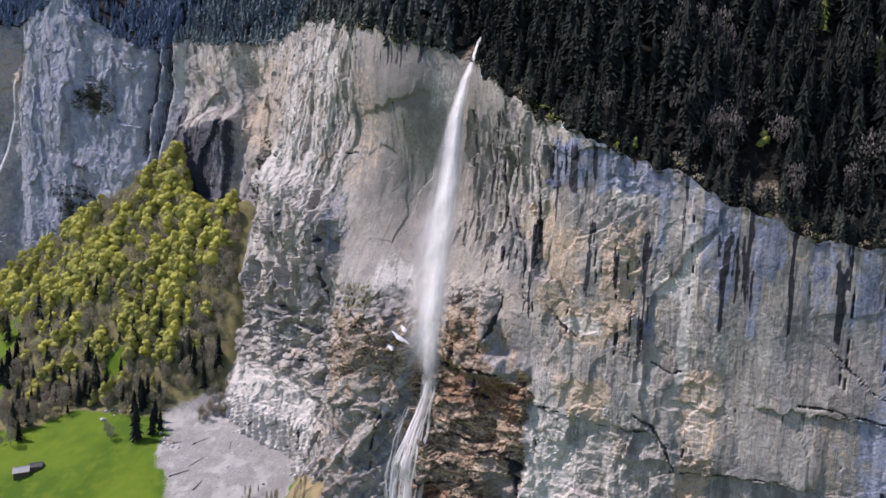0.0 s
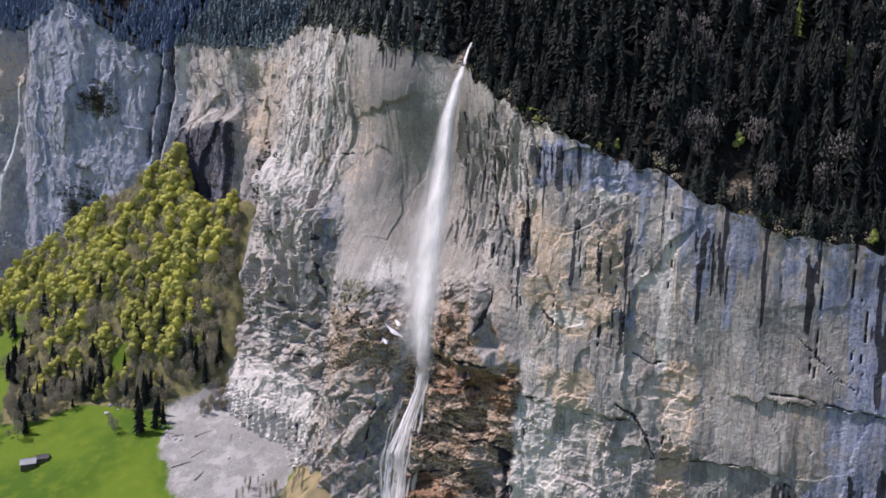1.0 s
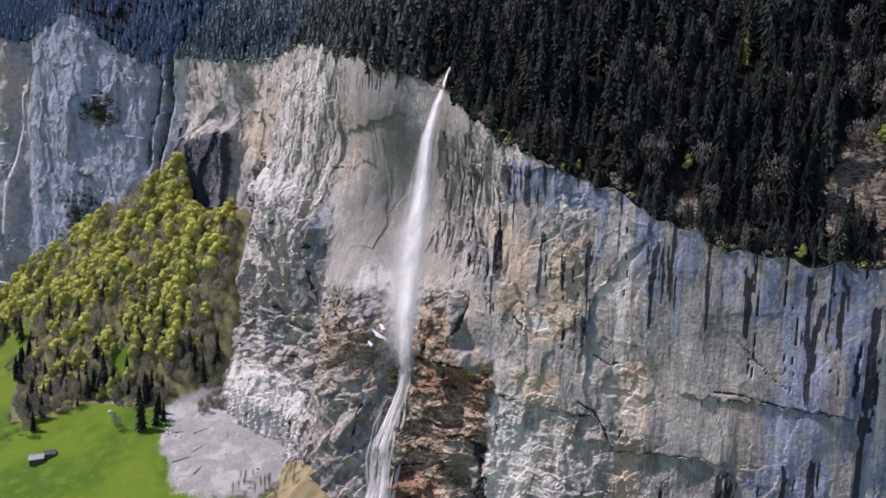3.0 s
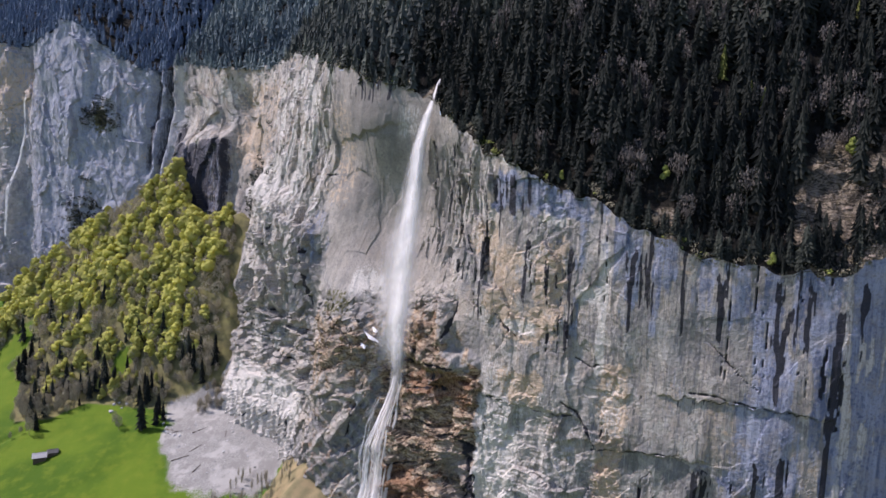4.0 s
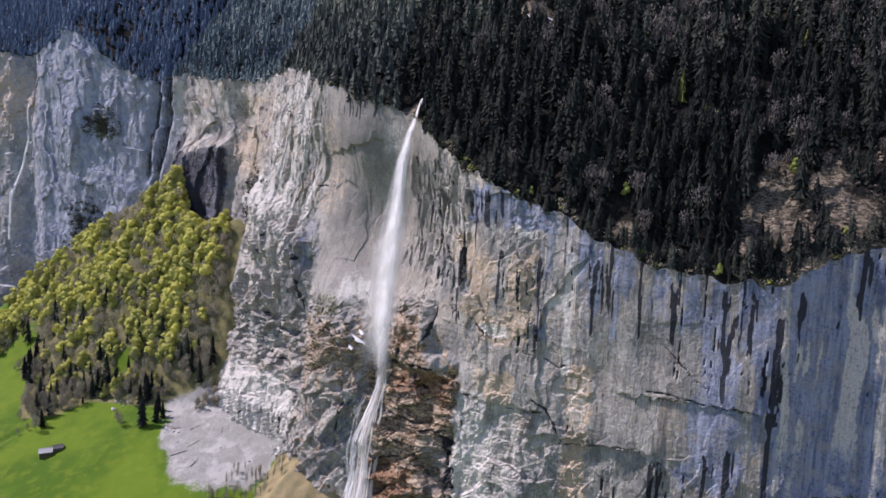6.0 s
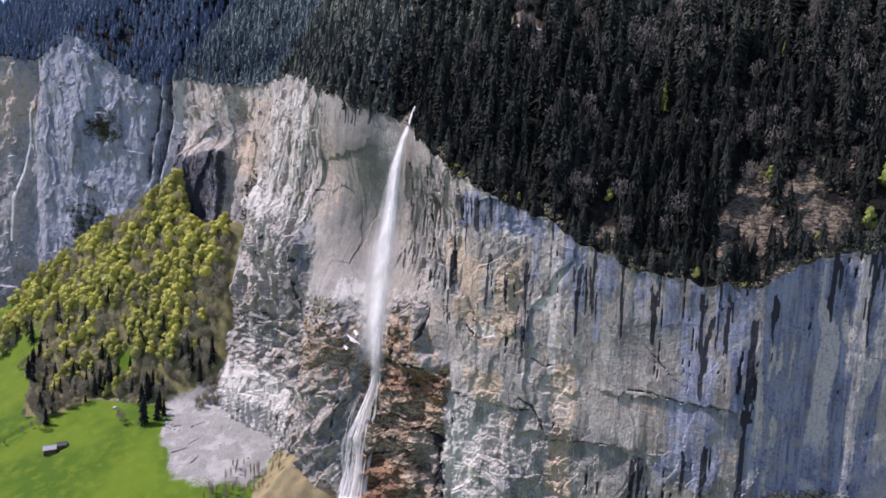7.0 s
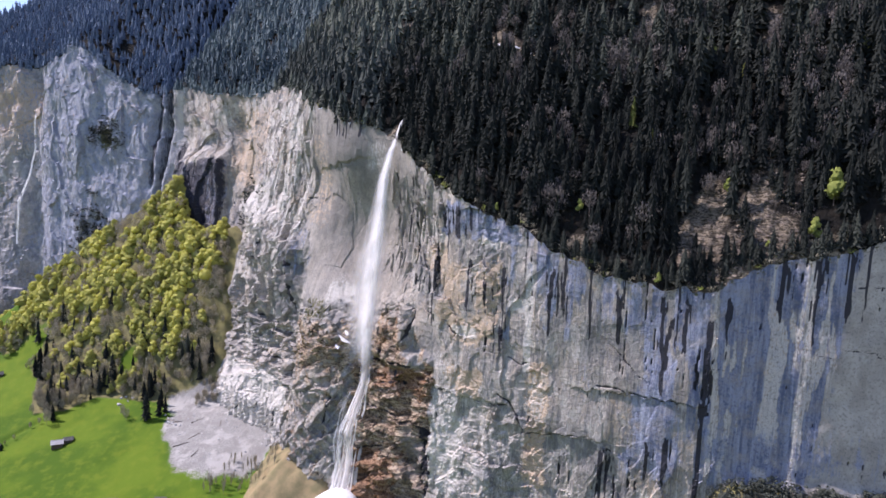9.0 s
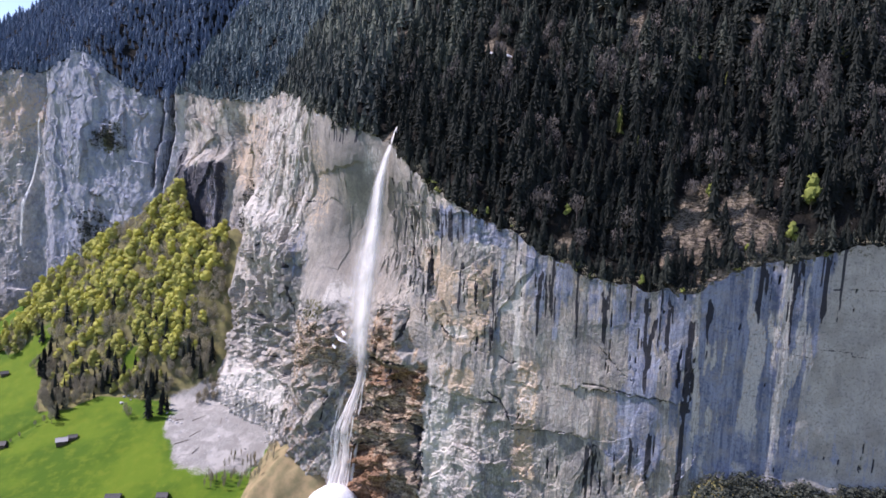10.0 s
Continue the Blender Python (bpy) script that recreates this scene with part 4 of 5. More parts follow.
    return solo(name, mesh_np(name, v.reshape(-1, 3), grid_faces(len(ws), len(us)), att), SLOPE, label, "slope", "structure")


ws = np.concatenate([np.arange(0, 90, 2.0), np.arange(90, 260, 6.0), np.arange(260, 901, 40.0)])
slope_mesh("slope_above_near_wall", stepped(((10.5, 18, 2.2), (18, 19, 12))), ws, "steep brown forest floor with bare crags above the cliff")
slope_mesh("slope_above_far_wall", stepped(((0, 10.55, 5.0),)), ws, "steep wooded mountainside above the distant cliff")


# ---------------------------------------------------------------- valley ground
def hill_edge(x):
    return np.interp(x, (-900, -700, -550, -450, -350, -260, -200, -150, 0), (960, 810, 692, 634, 575, 550, 545, 560, 600))


def wood_edge(x):
    """Where the trees at the foot of the hill begin; a strip of them reaches down into the meadow."""
    return np.interp(x, (-900, -700, -550, -450, -405, -385, -372, -343, -322, -287, -260, -200, -150, 0), (960, 810, 692, 634, 600, 560, 543, 546, 562, 557, 550, 545, 560, 600))


def dry_bank(x, y):
    """The grassy fan of debris that leans against the foot of the cliff."""
    a, b = (x + 122) * 0.606 - (y - 488) * 0.798, -(x + 122) * 0.798 - (y - 488) * 0.606
    crest = np.interp(a, (-60, -20, 0, 45, 60, 75, 94, 112, 150), (-60, 8, 22, 43, 49, 40, 24, 4, -60))
    return crest - 4 - 0.95 * np.maximum(b + 2, 0) + 6 * fbm(x / 11, y / 11, 0, 4, 147)


def ground_z(x, y):
    z = 0.117 * x + 0.365 * y - 145.8
    z = np.where(z < -20, -20 + (z + 20) * 0.35, z)
    z = np.maximum(z, -48)
    up = np.interp(x, (-900, -530, -450, -400, -300, -235, -190, -165), (0.5, 1.05, 1.4, 1.4, 1.55, 1.78, 1.75, 1.5))
    over = np.maximum(y - hill_edge(x), 0)
    z = z + (up - 0.365) * (over - 12 * (1 - np.exp(-over / 12))) * smooth(-120, -170, x)
    z = z + smooth(0, 60, over) * 5 * fbm(x / 40, y / 40, 0, 4, 141)
    crest = np.interp(x, (-700, -600, -532, -481, -430, -388, -345, -317, -303, -290, -278, -250, -228, -215, -190), (-5, 25, 64, 106, 138, 164, 197, 222, 233, 215, 186, 172, 190, 196, 186))
    crest_y = np.interp(x, (-600, -505, -436, -395, -300), (660, 672, 692, 735, 740))
    z = np.where(over > 0, np.minimum(z, crest - 0.4 * np.maximum(y - crest_y, 0)), z)
    # talus under the near wall
    wall = np.interp(x, (104, 163, 215, 290, 700), (330, 300, 292, 285, 290))
    z = np.maximum(z, (94 - 0.6 * np.maximum(wall - 3 - y, 0)) * smooth(135, 195, x) - 60 * smooth(195, 135, x))
    # the bank under the apron and the rubble beside the snow cone
    z = np.maximum(z, dry_bank(x, y)) + 20 * bump(x, y, -12, 392, 30, 14)
    # scree fan and small hummocks
    z = z + 3.0 * bump(x, y, -165, 510, 45, 40) + 1.2 * fbm(x / 35, y / 35, 0, 3, 142) + 0.35 * fbm(x / 6, y / 6, 0, 3, 143)
    # the brook's bank in the meadow
    z = z - 2.0 * np.exp(-((y - 505 - 0.9 * (x + 385) - 6 * np.sin(x / 15)) / 4) ** 2) * smooth(-330, -350, x)
    return np.minimum(z, 236)


def scree_at(x, y):
    n = 20 * fbm(x / 30, y / 30, 0, 4, 145)
    near = smooth(-238, -205, x + 0.35 * (y - 500) + n) * smooth(-88, -118, x - 0.3 * (y - 470) + n)
    return near * smooth(446, 472, y + n + 0.12 * (x + 160)) * smooth(566, 552, y + 0.4 * n)


def ground_mesh():
    xs = np.concatenate([np.arange(-3600, -700, 120), np.arange(-700, -460, 8), np.arange(-460, 60, 2.5), np.arange(60, 420, 8), np.arange(420, 3600, 120)])
    ys = np.concatenate([np.arange(-3600, -100, 120), np.arange(-100, 380, 10), np.arange(380, 640, 2.5), np.arange(640, 900, 5), np.arange(900, 3600, 120)])
    x, y = np.meshgrid(xs, ys)
    z = ground_z(x, y)
    sc = scree_at(x, y)
    z = z + sc * 0.7 * ridged(x / 5, y / 5, 0, 3, 146)
    att = {"scree": sc}
    edge = wood_edge(x)
    grassy = bump(x, y, -300, 590, 12, 10) + bump(x, y, -440, 640, 24, 26) + bump(x, y, -500, 700, 26, 26)
    att["wood"] = np.clip(smooth(edge - 6, edge + 10, y) * smooth(-110, -170, x) - grassy + smooth(110, 150, x), 0, 1)
    att["dry"] = np.clip(smooth(-112, -92, x - 0.3 * (y - 470)) * smooth(380, 392, y) + 0.8 * bump(x, y, -215, 545, 30, 10) + 0.8 * smooth(-4, 4, dry_bank(x, y) - 0.117 * x - 0.365 * y + 145.8), 0, 1)
    att["scree"] = sc * (1 - smooth(-4, 3, dry_bank(x, y) - 0.117 * x - 0.365 * y + 145.8))
    v = np.stack([x, y, z], -1).reshape(-1, 3)
    return solo("ground", mesh_np("ground", v, grid_faces(len(ys), len(xs)), att, True), GROUND, "bright green alpine meadow with grey scree and woodland", "ground", "structure")


ground_mesh()


# ---------------------------------------------------------------- trees
def spruce_shape(seed, tiers, spokes, height=1.0):
    """Crown of a spruce of unit height: drooping, ragged whorls of branches."""
    r = np.random.default_rng(seed)
    vs, fs, tone = [], [], []
    for i in range(tiers):
        k = i / (tiers - 1)
        h = 0.06 + 0.84 * k**0.92
        rad = 0.13 * (1 - k) ** 0.72 * r.uniform(0.85, 1.15) + 0.012
        n = max(4, spokes - int(2 * k))
        a0 = r.uniform(0, 6.28)
        start = len(vs)
        vs.append((r.normal(0, 0.004), r.normal(0, 0.004), min(1.0, h + 1.9 / tiers)))
        tone.append(0.15)
        for j in range(2 * n):
            a = a0 + math.pi * j / n + r.normal(0, 0.12)
            out = rad * (r.uniform(0.75, 1.3) if j % 2 == 0 else r.uniform(0.45, 0.7))
            vs.append((out * math.cos(a), out * math.sin(a), h - (0.035 if j % 2 == 0 else -0.01) + r.normal(0, 0.02)))
            tone.append(0.22 if j % 2 == 0 else 0.12)
        for j in range(2 * n):
            fs.append((start, start + 1 + j, start + 1 + (j + 1) % (2 * n)))
    return np.array(vs), np.array(fs), np.array(tone)


def puff_shape(seed, clumps, wide=0.3, low=0.2, lobes=6):
    """Crown of a leafy tree of unit height: uneven leaf masses piled up the stem, with loose clumps round them."""
    r = np.random.default_rng(seed)
    bm = bmesh.new()
    bmesh.ops.create_icosphere(bm, subdivisions=2, radius=1.0)
    ball = np.array([q.co for q in bm.verts])
    tris = np.array([[q.index for q in f.verts] for f in bm.faces])
    bm.free()
    tetra = np.array([(0.94, 0, -0.33), (-0.47, 0.82, -0.33), (-0.47, -0.82, -0.33), (0, 0, 1)])
    of = np.array([(0, 1, 3), (1, 2, 3), (2, 0, 3), (0, 2, 1)])
    vs, fs, tone, off = [], [], [], 0
    masses = []
    for i in range(lobes):
        k = i / (lobes - 1)
        a, out = r.uniform(0, 6.28), wide * r.uniform(0.3, 0.62) * (1 - k) ** 0.5
        c = np.array((out * math.cos(a), out * math.sin(a), low + 0.12 + (0.78 - low) * k))
        size = np.array((1, 1, r.uniform(0.75, 1.15))) * wide * r.uniform(0.5, 0.72) * (1 - 0.35 * k)
        masses.append((c, size))
        v = ball * (1 + 0.6 * fbm(ball[:, 0] * 2.1 + 9 * i, ball[:, 1] * 2.1, ball[:, 2] * 2.1 + seed, 3, 401, 0.7))[:, None] * size + c
        vs.append(v)
        fs.append(tris + off)
        # higher masses and their upper sides are lighter: top light put into the tone
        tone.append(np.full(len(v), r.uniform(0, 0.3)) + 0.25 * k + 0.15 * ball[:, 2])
        off += len(v)
    for i in range(clumps):
        c, size = masses[int(r.integers(0, lobes))]
        d = r.normal(0, 1, 3)
        d *= r.uniform(0.9, 1.2) / np.linalg.norm(d)
        q = tetra * wide * r.uniform(0.08, 0.2) * r.uniform(0.6, 1.5, (4, 1))
        vs.append(q + c + d * size)
        fs.append(of + off)
        tone.append(np.full(4, r.uniform(0.1, 0.6)))
        off += 4
    return np.concatenate(vs), np.concatenate(fs), np.concatenate(tone)


def leaf_shape(seed, clumps, wide=0.36, low=0.28, sparse=False):
    """Crown of a broadleaf tree of unit height: many uneven leaf clumps on an egg-shaped frame."""
    r = np.random.default_rng(seed)
    tetra = np.array([(0.94, 0, -0.33), (-0.47, 0.82, -0.33), (-0.47, -0.82, -0.33), (0, 0, 1)])
    of = np.array([(0, 1, 3), (1, 2, 3), (2, 0, 3), (0, 2, 1)])
    vs, fs, tone = [], [], []
    lobes = [r.normal(0, 0.35, 3) for _ in range(4)]
    for i in range(clumps):
        d = r.normal(0, 1, 3)
        d /= np.linalg.norm(d)
        d = d * r.uniform(0.55, 1.0) + lobes[i % 4] * 0.5
        size = r.uniform(0.05, 0.11) * (0.72 if sparse else 1.0) * (40 / clumps) ** 0.4
        c = np.array((d[0] * wide, d[1] * wide, low + (1 - low) * (0.5 + 0.47 * d[2] * 0.9)))
        q = tetra * size * r.uniform(0.7, 1.5, (4, 1)) * (np.array((0.55, 0.55, 1.5)) if sparse else np.array((1.1, 1.1, 0.8)))
        a = r.uniform(0, 6.28)
        q = q @ np.array([(math.cos(a), math.sin(a), 0), (-math.sin(a), math.cos(a), 0), (0, 0, 1)])
        fs.append(of + len(vs) * 4)
        vs.append(q + c)
        # upper clumps and tips get a lighter tone, as if lit from above
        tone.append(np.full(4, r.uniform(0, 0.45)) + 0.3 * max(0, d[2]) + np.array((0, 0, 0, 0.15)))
    return np.concatenate(vs), np.concatenate(fs), np.concatenate(tone)


def trunk_shape(height=0.9, radius=0.02, limbs=0, seed=0):
    r = random.Random(seed)
    bm = bmesh.new()
    cone(bm, radius, radius * 0.25, (0, 0, -0.05), (0, 0, height), 6)
    for i in range(limbs):
        a, h = r.uniform(0, 6.28), r.uniform(0.22, 0.6)
        cone(bm, radius * 0.45, radius * 0.12, (0, 0, h), (0.2 * math.cos(a), 0.2 * math.sin(a), h + r.uniform(0.12, 0.3)), 4)
    return bm


def planted(name, shapes, places, heights, tints, material, label, category, fat=1.1):
    """One mesh of many plants, for what nobody could count."""
    vs, fs, ts, off = [], [], [], 0
    pick = rng.integers(0, len(shapes), len(places))
    for k, (v, f, tone) in enumerate(shapes):
        idx = np.where(pick == k)[0]
        if not len(idx):
            continue
        a = rng.uniform(0, 6.28, len(idx))
        ca, sa = np.cos(a)[:, None], np.sin(a)[:, None]
        h = heights[idx][:, None]
        wide = h * fat * rng.uniform(0.85, 1.2, (len(idx), 1))
        x = (v[:, 0] * ca - v[:, 1] * sa) * wide + places[idx, 0:1]
        y = (v[:, 0] * sa + v[:, 1] * ca) * wide + places[idx, 1:2]
        z = v[:, 2] * h + places[idx, 2:3]
        vs.append(np.stack([x, y, z], -1).reshape(-1, 3))
        fs.append((f[None] + (np.arange(len(idx)) * len(v))[:, None, None]).reshape(-1, 3) + off)
        ts.append((tone[None] * 0.7 + tints[idx][:, None]).ravel())
        off += len(idx) * len(v)
    me = mesh_np(name, np.concatenate(vs), np.concatenate(fs), {"tint": np.concatenate(ts)})
    return solo(name, me, material, label, category, "stuff")


def tree_kind(name, shape, material, bark_mesh, label, category):
    """The meshes that all trees of one kind share."""
    v, f, tone = shape
    crown = mesh_np(name + "_crown", v, f, {"tint": tone * 0.7 + 0.15})
    crown.materials.append(material)
    return name, crown, bark_mesh, label, category


def set_tree(kind, at, height, fat=1.0, group="", turn=None, label=""):
    name, crown, bark_mesh, text, category = kind
    t = thing(name, label or text, category, group)
    t.matrix_world = pose(*at, 0, 0, rng.uniform(0, 360) if turn is None else turn) @ Matrix.Diagonal((height * fat, height * fat, height, 1))
    part("trunk", bark_mesh, BARK, t)
    part("crown", crown, material=None, parent=t)
    return t


def bark_of(limbs, seed, radius=0.018, height=0.9):
    bm = trunk_shape(height, radius, limbs, seed)
    me = bpy.data.meshes.new("trunk")
    bm.to_mesh(me)
    bm.free()
    me.materials.append(BARK)
    return me


SPRUCES = [tree_kind("spruce_tree", spruce_shape(200 + i, 13, 9), SPRUCE, bark_of(0, i), "dark green spruce on the steep slope above the cliff", "spruce tree") for i in range(5)]
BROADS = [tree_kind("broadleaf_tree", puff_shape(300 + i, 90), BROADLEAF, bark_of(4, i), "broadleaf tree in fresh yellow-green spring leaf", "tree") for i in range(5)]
GREENS = [tree_kind("broadleaf_tree", puff_shape(320 + i, 90), GREENLEAF, bark_of(4, 30 + i), "small yellow-green tree at the edge of the spruce forest", "tree") for i in range(3)]
BARES = [tree_kind("bare_tree", leaf_shape(400 + i, 220, 0.22, 0.2, True), TWIGS, bark_of(12, i, 0.014), "grey-brown leafless tree with thin twigs", "tree") for i in range(4)]
GREYS = [tree_kind("bare_tree", leaf_shape(420 + i, 220, 0.24, 0.2, True), BROWN_TWIGS, bark_of(12, 40 + i, 0.014), "grey leafless tree among the dark spruces", "tree") for i in range(3)]
LARCHES = [tree_kind("larch_tree", spruce_shape(500 + i, 11, 7), LARCH, bark_of(0, 20 + i), "pale yellow-green larch among dark spruces", "larch tree") for i in range(2)]

near_sp = [spruce_shape(10 + i, 15, 7) for i in range(6)]
mid_sp = [spruce_shape(30 + i, 7, 5) for i in range(5)]
far_sp = [spruce_shape(50 + i, 7, 5) for i in range(4)]


def scatter_slope(u0, u1, w0, w1, gap, seed):
    """Places for trees on the slope above the rim, with clearings left open."""
    r = np.random.default_rng(seed)
    s0, s1 = np.interp([u0, u1], US, RUN)
    gs, gw = np.meshgrid(np.arange(s0, s1, gap), np.arange(w0, w1, gap))
    s = (gs + r.uniform(-1, 1, gs.shape) * gap).ravel()
    w = (gw + r.uniform(-1, 1, gs.shape) * gap).ravel()
    u = np.interp(s, RUN, US)
    keep = (w > 0.5) & (bare_at(u, w) + r.uniform(-0.12, 0.25, len(u)) < 0.5) & (fbm(s / 30, w / 30, 0, 3, 151) + r.uniform(-0.2, 0.2, len(u)) > -0.62)
    gully = np.abs(s - np.interp(4.3, US, RUN) + 0.25 * w) < 5
    keep &= ~gully
    return u[keep], w[keep], r


def forest(name, u0, u1, w0, w1, gap, shapes, tall, seed, label, singles=0, needles=None, fat=1.1):
    u, w, r = scatter_slope(u0, u1, w0, w1, gap, seed)
    p = upper(u, w)
    p[:, 2] -= 0.8
    h = tall * r.uniform(0.4, 1.2, len(u)) * (0.6 + 0.4 * smooth(0, 25, w)) * (0.75 + 0.5 * vnoise(u * 7, w / 22, 4, 153))
    # shade near the rim and sunlight higher up are put into the tint
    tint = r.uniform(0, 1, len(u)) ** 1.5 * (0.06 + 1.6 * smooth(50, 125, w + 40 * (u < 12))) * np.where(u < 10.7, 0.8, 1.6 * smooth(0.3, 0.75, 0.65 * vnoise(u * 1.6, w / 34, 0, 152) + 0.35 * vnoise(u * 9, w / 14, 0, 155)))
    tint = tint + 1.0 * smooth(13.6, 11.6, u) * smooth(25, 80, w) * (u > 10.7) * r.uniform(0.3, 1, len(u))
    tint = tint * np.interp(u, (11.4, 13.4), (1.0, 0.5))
    if singles:
        own = np.argsort(np.abs(u - 16.2) * 45 + w)[:singles]
        for i in own:
            set_tree(SPRUCES[int(r.integers(0, 5))], p[i], float(h[i]), float(r.uniform(0.85, 1.2)), "spruces above the cliff")
        rest = np.ones(len(u), bool)
        rest[own] = False
        p, h, tint = p[rest], h[rest], tint[rest]
    planted(name, shapes, p, h, tint, needles or SPRUCE, label, "forest", fat)


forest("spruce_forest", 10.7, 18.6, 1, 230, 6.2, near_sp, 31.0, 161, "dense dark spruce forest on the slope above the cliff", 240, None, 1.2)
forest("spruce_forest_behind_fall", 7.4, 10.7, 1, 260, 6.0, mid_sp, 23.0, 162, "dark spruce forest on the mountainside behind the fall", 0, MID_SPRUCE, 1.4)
forest("spruce_forest_over_gully", 4.3, 7.4, 1, 260, 6.0, mid_sp, 22.0, 164, "spruce forest on the mountainside over the gully", 0, HAZY_GULLY_SPRUCE, 1.5)
forest("distant_spruce_forest", 0.0, 4.3, 1, 330, 5.6, far_sp, 19.0, 163, "distant spruce forest above the far cliff, tinted blue with haze", 0, HAZY_FAR_SPRUCE, 1.4)


def hill_wood():
    r = np.random.default_rng(171)
    gx, gy = np.meshgrid(np.arange(-680, -165, 6.0), np.arange(522, 900, 6.0))
    x = (gx + r.uniform(-3, 3, gx.shape)).ravel()
    y = (gy + r.uniform(-3, 3, gx.shape)).ravel()
    wall_y = np.interp(x, CURVE[:, 3], CURVE[:, 4])
    over = y - hill_edge(x)
    grassy = bump(x, y, -300, 590, 12, 10) + bump(x, y, -440, 640, 24, 26) + bump(x, y, -500, 700, 26, 26)
    keep = (y - wood_edge(x) > r.uniform(-4, 12, len(x))) & (y < wall_y - 5) & (grassy + r.uniform(-0.2, 0.2, len(x)) < 0.5) & (scree_at(x, y) < 0.3)
    x, y, over = x[keep], y[keep], over[keep]
    z = ground_z(x, y)
    p = np.stack([x, y, z - 0.4], -1)
    green = 0.38 + 0.9 * fbm(x / 60, y / 60, 0, 3, 172) + 0.0025 * over - 0.012 * np.maximum(x + 232, 0) - 0.012 * np.maximum(x + 275, 0) * smooth(110, 70, over) - 0.2 * smooth(75, 15, over) * smooth(-440, -400, x) - 0.4 * smooth(12, -25, over) + r.normal(0, 0.34, len(x))
    sp = (r.uniform(0, 1, len(x)) < 0.2 * smooth(70, 10, over)) & (x > -420)
    bare = ~sp & (green < 0.5)
    leafy = ~sp & ~bare
    h = r.uniform(8, 17, len(x)) * (0.7 + 0.6 * vnoise(x / 16, y / 16, 0, 174))
    tint = np.clip(0.4 + 0.7 * fbm(x / 45, y / 45, 2, 2, 173) + r.normal(0, 0.3, len(x)), 0, 1.1)
    own = y - wood_edge(x) < 32
    for sel, kinds, scale in ((sp, SPRUCES, 1.6), (bare, BARES, 1.0), (leafy, BROADS, 1.0)):
        for i in np.where(sel & own)[0][:110]:
            label = "dark spruce at the foot of the wooded hill" if kinds is SPRUCES else ""
            set_tree(kinds[int(r.integers(0, len(kinds)))], p[i], float(h[i] * scale), 1.0, "trees at the foot of the hill", label=label)
            sel[i] = False
    for sel, shapes, scale, mat, name, label in (
            (sp, mid_sp, 1.5, SPRUCE, "hill_spruces", "dark spruces scattered through the wooded hill"),
            (bare, [leaf_shape(70 + i, 80, 0.27, 0.15, True) for i in range(4)], 1.0, TWIGS, "leafless_wood", "grey-brown leafless trees on the hillside"),
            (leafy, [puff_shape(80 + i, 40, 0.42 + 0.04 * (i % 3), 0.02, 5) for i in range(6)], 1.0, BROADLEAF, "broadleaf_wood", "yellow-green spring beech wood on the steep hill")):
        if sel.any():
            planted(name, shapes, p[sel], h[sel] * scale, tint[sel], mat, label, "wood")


hill_wood()

# ---------------------------------------------------------------- the fall
FALL_PATH = ((-15.0, 428.5, 299), (-16.5, 427, 291), (-20, 425.5, 280), (-24.5, 424, 258), (-26, 420.5, 225), (-29, 418, 190), (-31.5, 416, 150), (-33, 415, 112))
# where the cascades run down the rock: u, z
CASCADE_UZ = ((11.16, 113), (11.14, 100), (11.09, 83), (11.06, 62), (11.08, 44), (11.08, 18))
SIDE_UZ = ((10.98, 98), (10.86, 80), (10.83, 61), (10.88, 44), (10.92, 22))


def on_wall(u, z, out=0.5):
    uu, zz = u + np.zeros(3), z + np.array((-3.0, 0, 3.0))
    b = along(uu[:1])[0]
    k = (z - b[5]) / (b[2] - b[5])
    xy = b[3:5] * (1 - k) + b[:2] * k + outward(uu[:1])[0] * (relief(uu, zz).max() + out)
    return (float(xy[0]), float(xy[1]), z)


CASCADE = tuple(on_wall(u, z, 2.5) for u, z in CASCADE_UZ)
SIDE_CASCADE = tuple(on_wall(u, z, 2.0) for u, z in SIDE_UZ)


def sheet(path, widths, body, seed, soft=1.0, gaps=0.35, lane=0.0, sway=0.06, across=18, rows=150, tear=1.0, fade=(0.0, 0.0)):
    """A bulging sheet of falling water along a path; body tells how thick the water is, thin at the edges and torn into streaks."""
    r = np.random.default_rng(seed)
    path = np.array(path, float)
    k = np.linspace(0, 1, rows)[:, None]
    at = np.linspace(0, 1, len(path))
    mid = np.stack([np.interp(k, at, path[:, c]) for c in range(3)], -1)
    wide = np.interp(k, np.linspace(0, 1, len(widths)), widths)
    q = np.linspace(-1, 1, across)[None]
    long = np.linalg.norm(np.diff(path, axis=0), axis=1).sum()
    shift = (lane + sway * fbm(k * 6 + r.uniform(0, 99), 0.5, 0, 3, seed)) * wide
    off = q * wide * 0.5 + shift
    deep = 0.18 * wide * (1 - q * q) + 0.05 * wide * fbm(q * 3, k * long / 9, 0, 2, seed + 1)
    v = mid + np.stack([0.86 * off - 0.4 * deep, -0.5 * off - 0.85 * deep, 0 * off], -1)
    fine = fbm(off * 1.5 + 0.03 * k * long, k * long / 16, seed, 4, seed + 2, 0.6)
    puff = fbm(off / 4, k * long / 11, seed + 3, 3, seed + 4)
    streak = smooth(-gaps, 0.45 - gaps, fine * tear + 0.4 * puff + 0.12)
    b = body * (1 - np.abs(q) ** 1.6) ** soft * (1 - gaps + gaps * streak if tear <= 1 else streak)
    if fade[0]:
        b = b * smooth(0, fade[0], k)
    if fade[1]:
        b = b * smooth(1, 1 - fade[1], k)
    return v.reshape(-1, 3), grid_faces(rows, across), np.clip(b, 0, 1).ravel()


